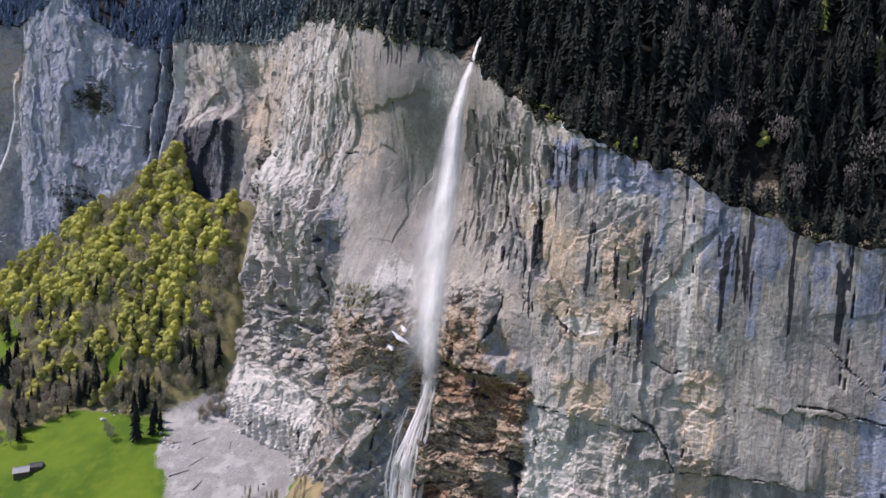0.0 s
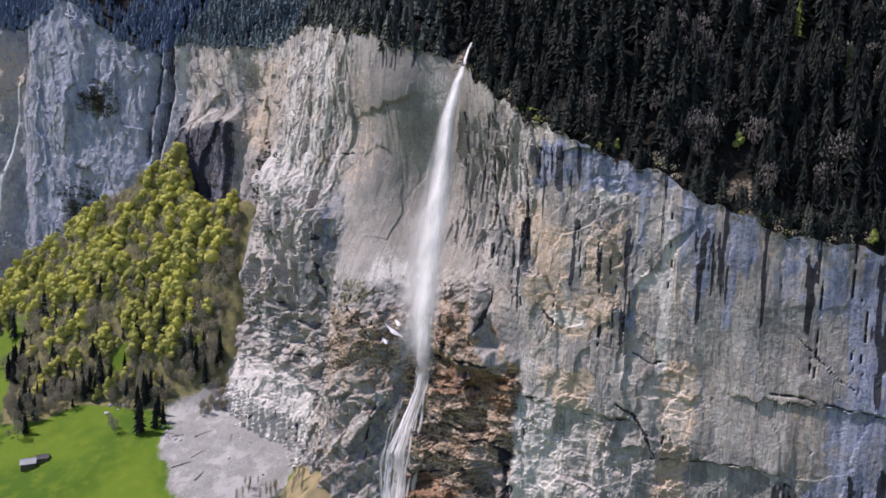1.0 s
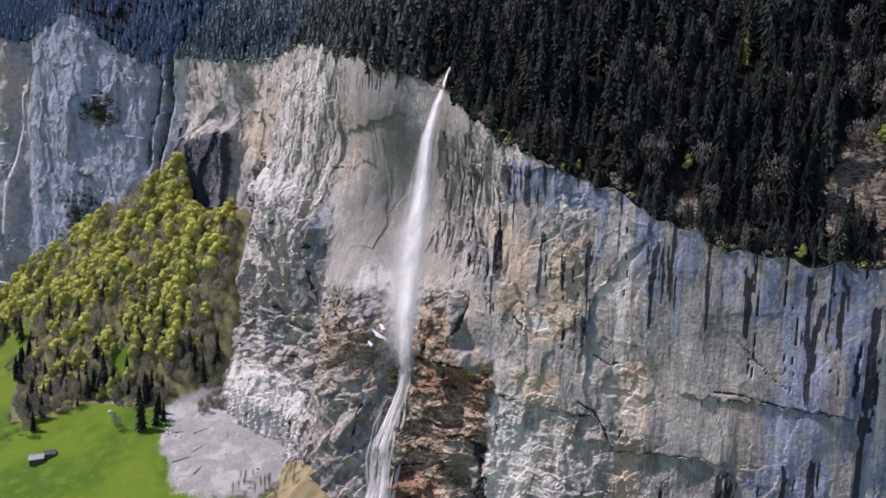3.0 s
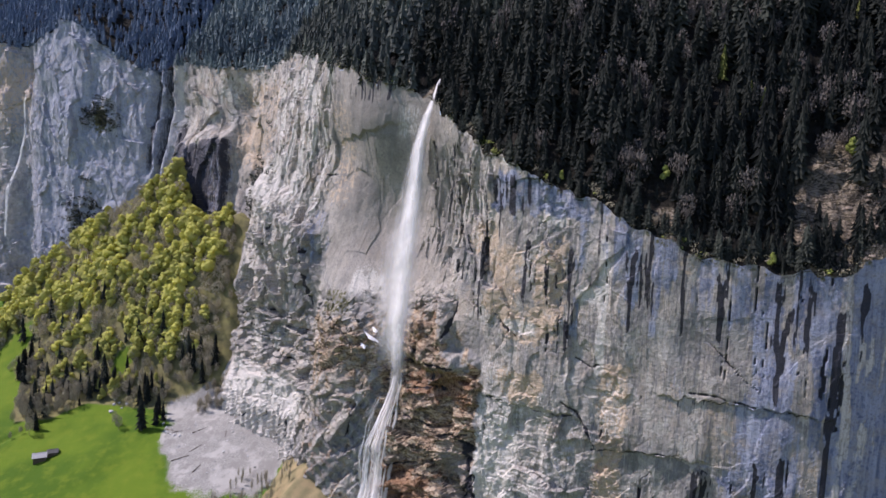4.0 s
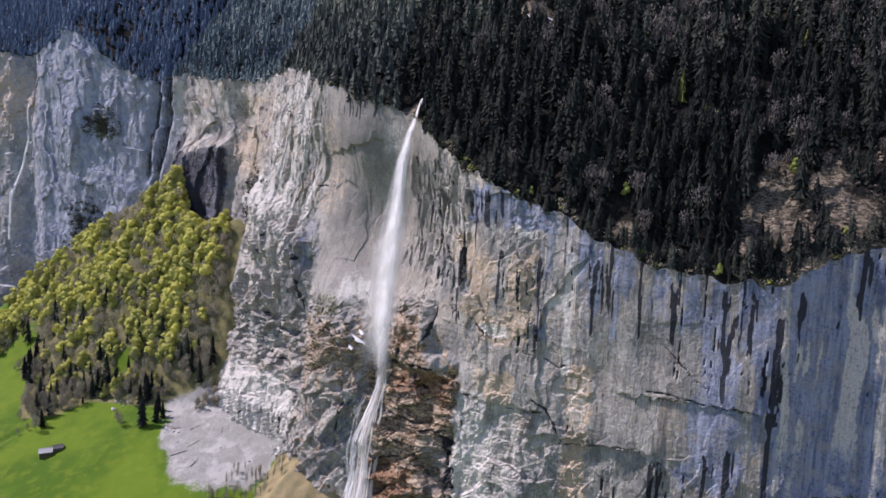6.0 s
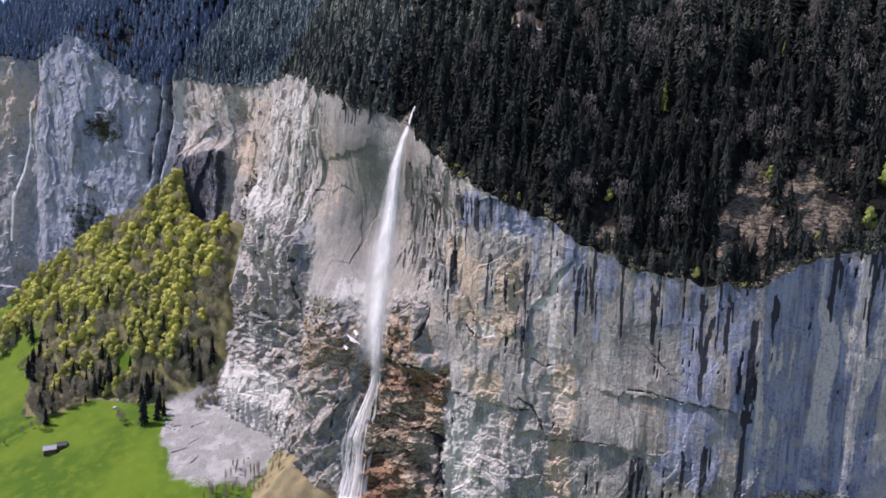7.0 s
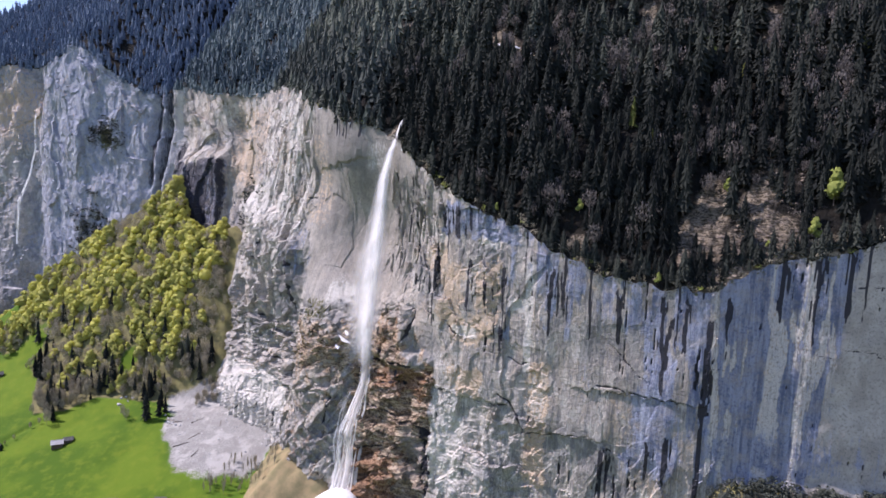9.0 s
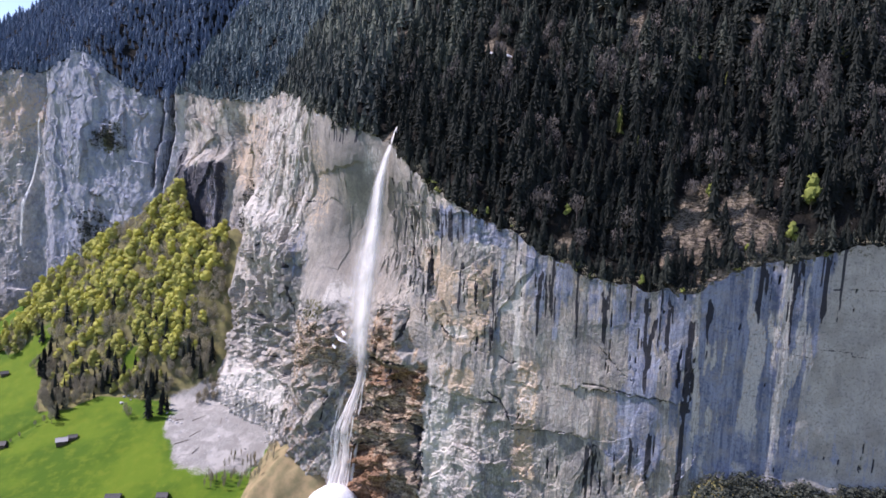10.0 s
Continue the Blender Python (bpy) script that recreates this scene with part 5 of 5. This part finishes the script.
def together(sheets):
    vs, fs, bs, off = [], [], [], 0
    for v, f, b in sheets:
        vs.append(v)
        fs.append(f + off)
        bs.append(b)
        off += len(v)
    return np.concatenate(vs), np.concatenate(fs), np.concatenate(bs)


def waterfall(name, label, sections, at):
    t = thing(name, label, "waterfall")
    for pname, data in sections:
        v, f, b = data
        ob = part(pname, mesh_np(pname, v, f, {"body": b}, True), WATER, t)
        ob.visible_shadow = False
        tagged(ob, kind="stuff")
    return t


def threads(path, widths, count, seed, thick=(0.5, 1.5), body=0.9):
    """Separate threads of water, side by side, that start and end at their own heights."""
    r = np.random.default_rng(seed)
    out = []
    for i in range(count):
        lane = -0.5 + (i + r.uniform(0.2, 0.8)) / count
        w = np.interp(np.linspace(0, 1, 8), np.linspace(0, 1, len(widths)), widths)
        p = np.array([[np.interp(k, np.linspace(0, 1, len(path)), [q[c] for q in path]) for c in range(3)] for k in np.linspace(0, 1, 8)])
        p[:, 0] += lane * w + 0.8 * r.normal(0, 1, 8)
        p[:, 1] += 0.4 * lane * w - 0.12 * i
        a = int(r.integers(0, 3)) if i % 3 else 0
        t = r.uniform(*thick)
        out.append(sheet(p[a:], (0.6 * t, t, 1.5 * t, 2.1 * t), body * r.uniform(0.6, 1.0), seed + 7 * i, 0.8, 0.5, 0, 0.5, 7, 90, 1.4, (0.08, 0.0)))
    return out


HEAD = ((-13.6, 430.5, 303), (-14.6, 429, 300), (-16.5, 427, 291))
waterfall("waterfall", "tall white waterfall dropping freely from the cliff rim", (
    ("free_fall", together((sheet(FALL_PATH, (1.6, 3.0, 4.4, 5.8, 7.5, 9, 10, 9), 0.97, 181, 0.8, 0.25, fade=(0, 0.08)),
                            sheet(FALL_PATH, (2.2, 4.8, 7.5, 11, 15, 18, 20, 18), 0.85, 182, 1.3, 0.5, -0.06, fade=(0, 0.12)),
                            sheet(HEAD, (1.4, 2.6, 4.6), 0.95, 183, 0.8, 0.5)))),
    ("spray", together((sheet(FALL_PATH[2:], (6, 13, 22, 30, 32, 30), 0.42, 184, 1.5, 0.7, -0.1, fade=(0.2, 0.15)),
                        sheet(FALL_PATH[4:], (16, 28, 36, 40), 0.2, 185, 1.5, 0.75, -0.25, fade=(0.3, 0.25))))),
    ("cascade", together(threads(CASCADE, (5, 8, 11, 15, 18, 19), 9, 186, (0.9, 2.6), 1.0)
                         + [sheet((FALL_PATH[-2],) + CASCADE, (13, 13, 10, 9, 10, 11, 12), 0.55, 187, 1.0, 0.7, fade=(0.12, 0))])),
    ("side_cascade", together(threads(SIDE_CASCADE, (2, 3, 4, 5, 6), 4, 188, (0.5, 1.1), 0.7)))), (0, 0, 0))


def wall_thread(name, label, pts, widths, seed, body=0.8):
    path = []
    for cu, z in pts:
        uu = np.array([float(cu)])
        b = along(uu)[0]
        k = (z - b[5]) / (b[2] - b[5])
        xy = b[3:5] * (1 - k) + b[:2] * k + outward(uu)[0] * (relief(uu, np.array([float(z)]))[0] + 4.5)
        path.append((*xy, z))
    waterfall(name, label, (("stream", together((sheet(path, widths, body, seed, 0.6, 0.3, 0, 0.35, 9, 160, 1.5), sheet(path, np.array(widths) * 0.6, body, seed + 1, 0.8, 0.2, 0.3, 0.4, 7, 160, 1.6)))),), (0, 0, 0))


wall_thread("distant_waterfall", "thin white waterfall on the distant cliff", ((0.99, 362), (0.975, 320), (0.975, 275), (0.94, 233), (0.91, 197), (0.89, 131)), (3.5, 4.5, 6, 8, 9, 8), 191, 1.0)
wall_thread("gully_waterfall", "thin stream falling down the dark gully", ((4.4, 340), (4.33, 310), (4.19, 285), (4.06, 253), (3.97, 216)), (2.5, 4, 6, 7, 6), 192, 0.85)


def snow_cone():
    k, a = np.meshgrid(np.linspace(0, 1, 16), np.linspace(0, 2 * math.pi, 49))
    r = k * 29 * (1 + 0.12 * fbm(np.cos(a) * 2, np.sin(a) * 2, 0, 3, 195))
    z = 31 * (1 - k**2.4) - 10 + 0.8 * fbm(r * np.cos(a) / 4, r * np.sin(a) / 4, 0, 3, 196)
    v = np.stack([-48 + r * np.cos(a), 403 + r * 0.75 * np.sin(a), z], -1).reshape(-1, 3)
    solo("snow_cone", mesh_np("snow_cone", v, grid_faces(49, 16), None, True), SNOW, "rounded white cone of old avalanche snow below the fall", "snow")


snow_cone()


# ---------------------------------------------------------------- small things in the valley
def on_ground(x, y, sink=0.0):
    return (x, y, float(ground_z(np.array([float(x)]), np.array([float(y)]))[0]) - sink)


def gable_barn(at, turn, length, width, wall, roof_mat, label, name="barn"):
    """A small timber barn: walls, two roof planes with eaves, door, ridge."""
    t = thing(name, label, "barn", at=at, turn=turn)
    rise_h = width * 0.32
    bm = bmesh.new()
    a, b = length / 2, width / 2
    v = [bm.verts.new(p) for p in ((-a, -b, -2), (a, -b, -2), (a, b, -2), (-a, b, -2), (-a, -b, wall), (a, -b, wall), (a, b, wall), (-a, b, wall), (-a, 0, wall + rise_h), (a, 0, wall + rise_h))]
    for f in ((0, 1, 5, 4), (2, 3, 7, 6), (1, 2, 6, 9, 5), (3, 0, 4, 8, 7), (0, 3, 2, 1)):
        bm.faces.new([v[i] for i in f])
    walls = part("wall", bm, TIMBER, t)
    for side in (-1, 1):
        bm = bmesh.new()
        slope_len = math.hypot(b + 0.8, rise_h * (b + 0.8) / b)
        box(bm, (length + 1.4, slope_len, 0.22), (0, side * (b + 0.8) / 2, wall + rise_h - rise_h * (b + 0.8) / b / 2 + 0.16), Matrix.Rotation(-side * math.atan2(rise_h, b), 4, "X"))
        part("roof", bm, roof_mat, t)
    bm = bmesh.new()
    box(bm, (length + 1.5, 0.5, 0.18), (0, 0, wall + rise_h + 0.3))
    part("ridge_cap", bm, roof_mat, t)
    bm = bmesh.new()
    box(bm, (0.12, width * 0.34, wall * 0.8), (a + 0.05, 0, wall * 0.4))
    part("door", bm, DOORWAY, walls)
    bm = bmesh.new()
    for q in (-1, 1):
        box(bm, (0.9, 0.08, 0.9), (q * length * 0.22, -b - 0.05, wall * 0.6))
    part("window", bm, DOORWAY, walls)
    return t


gable_barn(on_ground(-321, 500), 28, 9, 7, 3.4, ROOFING, "small timber barn with a pale grey roof on the meadow")
gable_barn(on_ground(-314, 505.5), 28, 7, 5, 2.4, SLATE, "low dark-roofed shed beside the pale barn", "shed")
gable_barn(on_ground(-379, 501), 15, 8, 7, 3.0, SLATE, "weathered barn beside the stream bank")
gable_barn(on_ground(-451, 610), 40, 7, 6, 2.6, SLATE, "little dark hay hut on the upper meadow", "hay_hut")
gable_barn(on_ground(-236, 430), 10, 11, 8, 3.6, SLATE, "dark-roofed farmhouse barn at the valley path")
gable_barn(on_ground(-195, 430), 5, 8, 6, 2.8, SLATE, "small dark-roofed shed beside the path", "shed")


def rock_mesh(seed, flat=0.7):
    """A rough boulder of unit size."""
    bm = bmesh.new()
    bmesh.ops.create_icosphere(bm, subdivisions=2, radius=0.5)
    for q in bm.verts:
        k = 1 + 0.35 * noise.noise(q.co * 2.3 + Vector((seed * 7.1, 0, 0))) + 0.15 * noise.noise(q.co * 6 + Vector((0, seed * 3.3, 0)))
        q.co = Vector((q.co.x * k * 1.2, q.co.y * k, q.co.z * k * flat))
    me = bpy.data.meshes.new("boulder")
    bm.to_mesh(me)
    bm.free()
    me.materials.append(STONE)
    return me


ROCKS = [rock_mesh(i) for i in range(6)]


BROWN_ROCKS = [me.copy() for me in ROCKS]
for me in BROWN_ROCKS:
    me.materials.clear()
    me.materials.append(BROWN_STONE)


def boulder(at, size, label="pale grey limestone boulder lying on the slope", group="", stones=None):
    ob = tagged(new("boulder", (stones or ROCKS)[int(rng.integers(0, 6))]), label, "boulder", group)
    ob.matrix_world = pose(*at, *rng.uniform(-20, 20, 2), rng.uniform(0, 360)) @ Matrix.Diagonal((size, size, size, 1))
    return ob


for x, y, size in ((-291, 552, 4), (-293, 561, 3.2), (-289, 562, 2.4), (-281, 560, 3.0), (-284, 556, 2.0), (-236, 532, 3.0), (-231, 527, 2.6), (-228, 521, 3.4), (-224, 519, 2.8), (-220, 517, 3.2), (-215, 516, 2.6), (-226, 526, 2.2), (-240, 540, 3.0), (-233, 538, 2.4)):
    boulder(on_ground(x, y), size, "pale boulder in the rubble at the meadow edge", "boulders at the meadow edge")

r = np.random.default_rng(211)
for _ in range(150):
    x, y = r.uniform(-225, -95), r.uniform(440, 556)
    if scree_at(np.array([x]), np.array([y]))[0] > 0.6:
        boulder(on_ground(x, y), float(r.uniform(0.6, 1.2) ** 2 * 1.5), "grey limestone block on the scree", "blocks on the scree")


def log(a, b, radius, label="bleached fallen trunk lying on the scree"):
    t = thing("fallen_trunk", label, "fallen trunk", "fallen trunks")
    bm = bmesh.new()
    a, b = Vector(a), Vector(b)
    cone(bm, radius, radius * 0.5, a, b, 7)
    part("stem", bm, BARK, t)
    for k in (0.35, 0.55, 0.75):
        p = a.lerp(b, k)
        bm = bmesh.new()
        cone(bm, radius * 0.35, radius * 0.1, p, p + Vector((r.uniform(-1.5, 1.5), r.uniform(-1.5, 1.5), 1.4)), 5)
        part("branch_stub", bm, BARK, t)


for x, y, a, length in ((-200, 520, 20, 12), (-196, 500, 35, 10), (-205, 492, 15, 13), (-187, 480, 60, 8), (-226, 523, -20, 14), (-221, 520, 10, 11), (-176, 512, 100, 7)):
    dx, dy = length * math.cos(radians(a)) / 2, length * math.sin(radians(a)) / 2
    log(on_ground(x - dx, y - dy, -0.3), on_ground(x + dx, y + dy, -0.3), 0.45)

# single trees on and around the meadow
MEADOW_SPRUCE = "tall dark spruce standing alone at the meadow edge"
for x, y, h in ((-252, 526, 34), (-346, 534, 19), (-325, 562, 9), (-242, 531, 22), (-238, 536, 17), (-431, 646, 28), (-318, 575, 24), (-312, 580, 30), (-300, 572, 22), (-268, 556, 21), (-262, 558, 26), (-333, 578, 20), (-350, 585, 24), (-282, 566, 16), (-372, 499, 7), (-246, 545, 20)):
    set_tree(SPRUCES[int(r.integers(0, 5))], on_ground(x, y, 0.3), float(h), 1.15, "spruces round the meadow", label=MEADOW_SPRUCE)
for x, y, h in ((-278, 534, 13), (-272, 528, 14), (-348, 528, 17), (-354, 538, 19), (-360, 545, 16), (-352, 548, 18), (-362, 525, 7), (-368, 511, 6), (-373, 505, 5), (-357, 531, 8), (-378, 560, 17), (-370, 552, 15), (-385, 575, 16), (-340, 555, 14)):
    set_tree(BARES[int(r.integers(0, 4))], on_ground(x, y, 0.2), float(h), 1.0, "leafless trees on the meadow")
for _ in range(60):
    x, y = r.uniform(-165, -104), r.uniform(434, 472)
    set_tree(BARES[int(r.integers(0, 4))], on_ground(x, y, 0.2), float(r.uniform(7, 13)), 0.4, "saplings on the scree", label="thin leafless sapling growing through the scree")
for _ in range(46):
    x = r.uniform(-212, -178)
    set_tree(BARES[int(r.integers(0, 4))], on_ground(x, 552 + 0.3 * (x + 190) + r.uniform(-6, 14), 0.2), float(r.uniform(7, 13)), 0.9, "leafless trees beside the scree")
for _ in range(38):
    x, y = r.uniform(-232, -203), r.uniform(562, 640)
    set_tree(BARES[int(r.integers(0, 4))], on_ground(x, y, 0.3), float(r.uniform(8, 15)), 1.1, "leafless trees beside the scree")
set_tree(BROADS[1], on_ground(-272, 600, 0.5), 17.0, 1.2, label="round bright yellow-green beech standing out of the hillside")


# ---------------------------------------------------------------- shrubs and trees along the rim
def at_slope(u, w, sink=0.4):
    p = upper(np.array([float(u)]), np.array([float(w)]))[0]
    return (p[0], p[1], p[2] - sink)


for u, w, h in ((15.4, 67, 21), (15.6, 52, 22), (15.7, 51, 19), (17.3, 48, 18), (16.6, 85, 17)):
    set_tree(LARCHES[int(r.integers(0, 2))], at_slope(u, w), float(h), 1.25, "larches above the cliff")
for u, w, h in ((17.68, 20, 21), (17.48, 8, 13), (14.95, 20, 9), (16.15, 106, 16), (17.8, 93, 16), (17.88, 80, 14), (16.42, 36, 11), (13.6, 3, 6), (15.75, 2, 7), (16.85, 6, 6)):
    set_tree(GREENS[int(r.integers(0, 3))], at_slope(u, w), float(h), 0.95, "broadleaf trees above the cliff", label="small yellow-green tree at the edge of the spruce forest")
for u, w, h in ((15.58, 20, 21), (15.66, 23, 17), (15.5, 14, 15), (16.9, 46, 14), (16.0, 50, 15), (17.25, 40, 13)):
    set_tree(GREYS[int(r.integers(0, 3))], at_slope(u, w), float(h), 1.3, "leafless trees in the forest", label="tall pale grey leafless tree among the dark spruces")
for _ in range(30):
    u, w = r.uniform(11.5, 18.2), abs(r.normal(0, 90))
    if w < 200:
        set_tree(GREYS[int(r.integers(0, 3))], at_slope(u, w), float(r.uniform(9, 19)), 1.0, "leafless trees in the forest", label="grey leafless tree among the dark spruces")


def leafless_patches():
    """Grey and brown leafless trees in loose patches through the spruce forest."""
    u = np.interp(r.uniform(*np.interp([11, 18.4], US, RUN), 2600), RUN, US)
    w = r.uniform(4, 215, len(u))
    s = np.interp(u, US, RUN)
    keep = fbm(s / 26, w / 20, 0, 3, 154) + 0.35 * smooth(13.5, 16.5, u) * smooth(20, 90, w) + r.normal(0, 0.1, len(u)) > 0.34
    u, w = u[keep], w[keep]
    p = upper(u, w)
    p[:, 2] -= 0.4
    planted("leafless_trees_in_forest", [leaf_shape(620 + i, 150, 0.22, 0.2, True) for i in range(4)], p, r.uniform(9, 21, len(u)), r.uniform(0, 0.7, len(u)), BROWN_TWIGS, "grey-brown leafless trees between the dark spruces", "forest")


leafless_patches()


def shrubs(name, pts, size, material, label, shapes):
    p = np.array(pts)
    planted(name, shapes, p, size, r.uniform(0.1, 0.7, len(p)), material, label, "shrubs", 1.5)


def rim_shrubs():
    low = [leaf_shape(600 + i, 26, 0.45, 0.0) for i in range(4)]
    thin = [leaf_shape(610 + i, 26, 0.4, 0.0, True) for i in range(3)]
    u = np.interp(r.uniform(*np.interp([9, 18.3], US, RUN), 900), RUN, US)
    u = u[np.abs(u - 10.98) > 0.2]
    p = upper(u, np.abs(r.normal(0, 3.5, len(u))) + 0.1)
    p[:, 2] -= 0.5
    h = r.uniform(1.2, 4.2, len(u))
    k = r.uniform(0, 1, len(u))
    shrubs("rim_shrubs", p[k < 0.5], h[k < 0.5], TWIGS, "brown leafless shrubs along the cliff rim", thin)
    shrubs("rim_bushes", p[(k >= 0.5) & (k < 0.55)], h[(k >= 0.5) & (k < 0.55)], GREENLEAF, "fresh green bushes along the cliff rim", low)
    shrubs("rim_spruces", p[k >= 0.55], h[k >= 0.55] * r.uniform(0.8, 5.0, int((k >= 0.55).sum())), SPRUCE, "young dark spruces along the cliff rim", near_sp)
    # the ledge at the foot of the near wall
    x = r.uniform(176, 330, 420)
    y = np.interp(x, (163, 215, 290, 700), (298, 290, 283, 288)) - np.abs(r.normal(0, 13, len(x))) - 1
    p = np.stack([x, y, ground_z(x, y) - 0.4], -1)
    shrubs("ledge_bushes", p, 1.5 + 8 * r.uniform(0, 1, len(x)) ** 2, SPRUCE, "dark bushes on the ledge under the near wall", low)
    # plants on the shelf behind the fall and on the far cliff
    pts, hs = [], []
    for cu, cz, su, sz, count in ((10.35, 150, 0.3, 9, 16), (2.7, 297, 0.2, 12, 90), (2.4, 165, 0.2, 25, 150), (7.1, 215, 0.25, 20, 60), (8.1, 112, 0.4, 5, 30)):
        uu, zz = r.normal(cu, su, count), r.normal(cz, sz, count)
        b = along(uu)
        kk = ((zz - b[:, 5]) / (b[:, 2] - b[:, 5]))[:, None]
        xy = b[:, 3:5] * (1 - kk) + b[:, :2] * kk + outward(uu) * (relief(uu, zz) + 0.2)[:, None]
        pts.append(np.concatenate([xy, zz[:, None] - 1], -1))
        hs.append(r.uniform(2, 6, count) * (1.5 if cu < 7.5 else 0.8))
    shrubs("wall_bushes", np.concatenate(pts), np.concatenate(hs), SPRUCE, "dark bushes clinging to ledges of the cliff", low)


rim_shrubs()


def far_rim():
    """Spruces that lean out over the rim of the far cliff and hide its edge."""
    for name, a, b, gap, mat, label in (("distant_rim_spruces", 0.1, 4.2, 3.2, HAZY_FAR_SPRUCE, "distant spruces along the rim of the far cliff"),
                                        ("gully_rim_spruces", 4.4, 7.4, 2.6, HAZY_GULLY_SPRUCE, "spruces along the rim beside the gully"),
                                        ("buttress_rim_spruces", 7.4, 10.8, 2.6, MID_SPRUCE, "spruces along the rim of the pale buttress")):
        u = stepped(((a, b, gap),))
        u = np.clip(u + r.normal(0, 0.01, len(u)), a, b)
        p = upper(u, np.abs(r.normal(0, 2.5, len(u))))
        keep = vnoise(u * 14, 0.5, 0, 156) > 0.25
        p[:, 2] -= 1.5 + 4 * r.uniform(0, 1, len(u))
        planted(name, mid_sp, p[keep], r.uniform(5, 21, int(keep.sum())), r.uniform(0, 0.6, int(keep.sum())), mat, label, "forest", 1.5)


far_rim()
set_tree(BROADS[2], (272, 268, float(ground_z(np.array([272.0]), np.array([268.0]))[0])), 12.0, 1.3, label="bright yellow-green tree below the near wall")


# ---------------------------------------------------------------- snow patches and forest streams
def snow_patch(at, size, turn, label, tilt=30):
    k, a = np.meshgrid(np.linspace(0, 1, 8), np.linspace(0, 2 * math.pi, 33))
    rad = k * (1 + 0.75 * fbm(np.cos(a) * 2.5 + at[0], np.sin(a) * 2.5, 0, 4, 221))
    v = np.stack([rad * np.cos(a) * size[0], rad * np.sin(a) * size[1], 0.3 * (1 - k**2) - 0.2 + 0.15 * fbm(rad * np.cos(a) * 3, rad * np.sin(a) * 3, 0, 2, 222)], -1).reshape(-1, 3)
    ob = solo("snow_patch", mesh_np("snow_patch", v, grid_faces(33, 8), None, True), SNOW, label, "snow")
    ob.matrix_world = pose(*at, tilt, 0, turn)


for u, z, a, b in ((10.72, 134, 3.0, 5.0), (10.62, 128, 1.6, 2.4), (10.76, 139, 1.6, 2.6)):
    snow_patch(on_wall(u, z, 1.2), (a, b), -20 + 30 * a, "bright white patch of old snow beside the fall", 30)
for u, w, a, b in ((12.9, 84, 4, 1.6), (13.3, 87, 6, 2), (13.6, 88, 3, 1.5), (11.6, 60, 2, 3), (11.4, 84, 2, 4), (11.2, 96, 2, 2), (14.0, 60, 1.5, 1), (15.6, 90, 2, 2), (11.0, 70, 2, 2)):
    snow_patch(at_slope(u, w, -1.0), (a, b), 15, "leftover white snow in a clearing of the forest", 45)


def forest_stream(pts, width, seed, name="forest_stream"):
    path = [tuple(np.array(at_slope(u, w, -2.5))) for u, w in pts]
    waterfall(name, "thin white stream tumbling through the spruce forest", (("stream", sheet(path, (width, width * 1.3, width), 0.95, seed, 0.8, 0.25, 0, 0.3, 7, 80, 1.5)),), (0, 0, 0))


forest_stream(((11.27, 112), (11.32, 100), (11.4, 85)), 2.5, 231)
forest_stream(((4.42, 240), (4.36, 160), (4.3, 90), (4.26, 20)), 3.0, 232)

# rubble and scrub in the clearing above the near wall
for _ in range(150):
    u, w = r.normal(16.7, 0.4), abs(r.normal(10, 14)) + 1
    boulder(at_slope(u, w, 0.2), float(r.uniform(0.8, 3.2)), "brown-grey rock in the clearing above the cliff", "rocks in the clearing", BROWN_ROCKS)


def scrub():
    u, w = r.normal(16.7, 0.45, 320), np.abs(r.normal(12, 15, 320)) + 1
    p = upper(u, w)
    p[:, 2] -= 0.4
    shrubs("clearing_scrub", p, r.uniform(1, 4.5, 320), BROWN_TWIGS, "brown leafless scrub in the clearing", [leaf_shape(640 + i, 30, 0.4, 0.0, True) for i in range(3)])


scrub()
for cu, cw, spread, count in ((16.35, 3, 0.1, 9), (16.62, 12, 0.06, 7), (16.05, 3, 0.08, 7), (17.3, 6, 0.08, 6), (16.9, 34, 0.06, 5)):
    for _ in range(count):
        u, w = r.normal(cu, spread), abs(r.normal(cw, 5)) + 1
        set_tree(SPRUCES[int(r.integers(0, 5))], at_slope(u, w), float(r.uniform(9, 22)), 1.3, "spruces above the cliff")
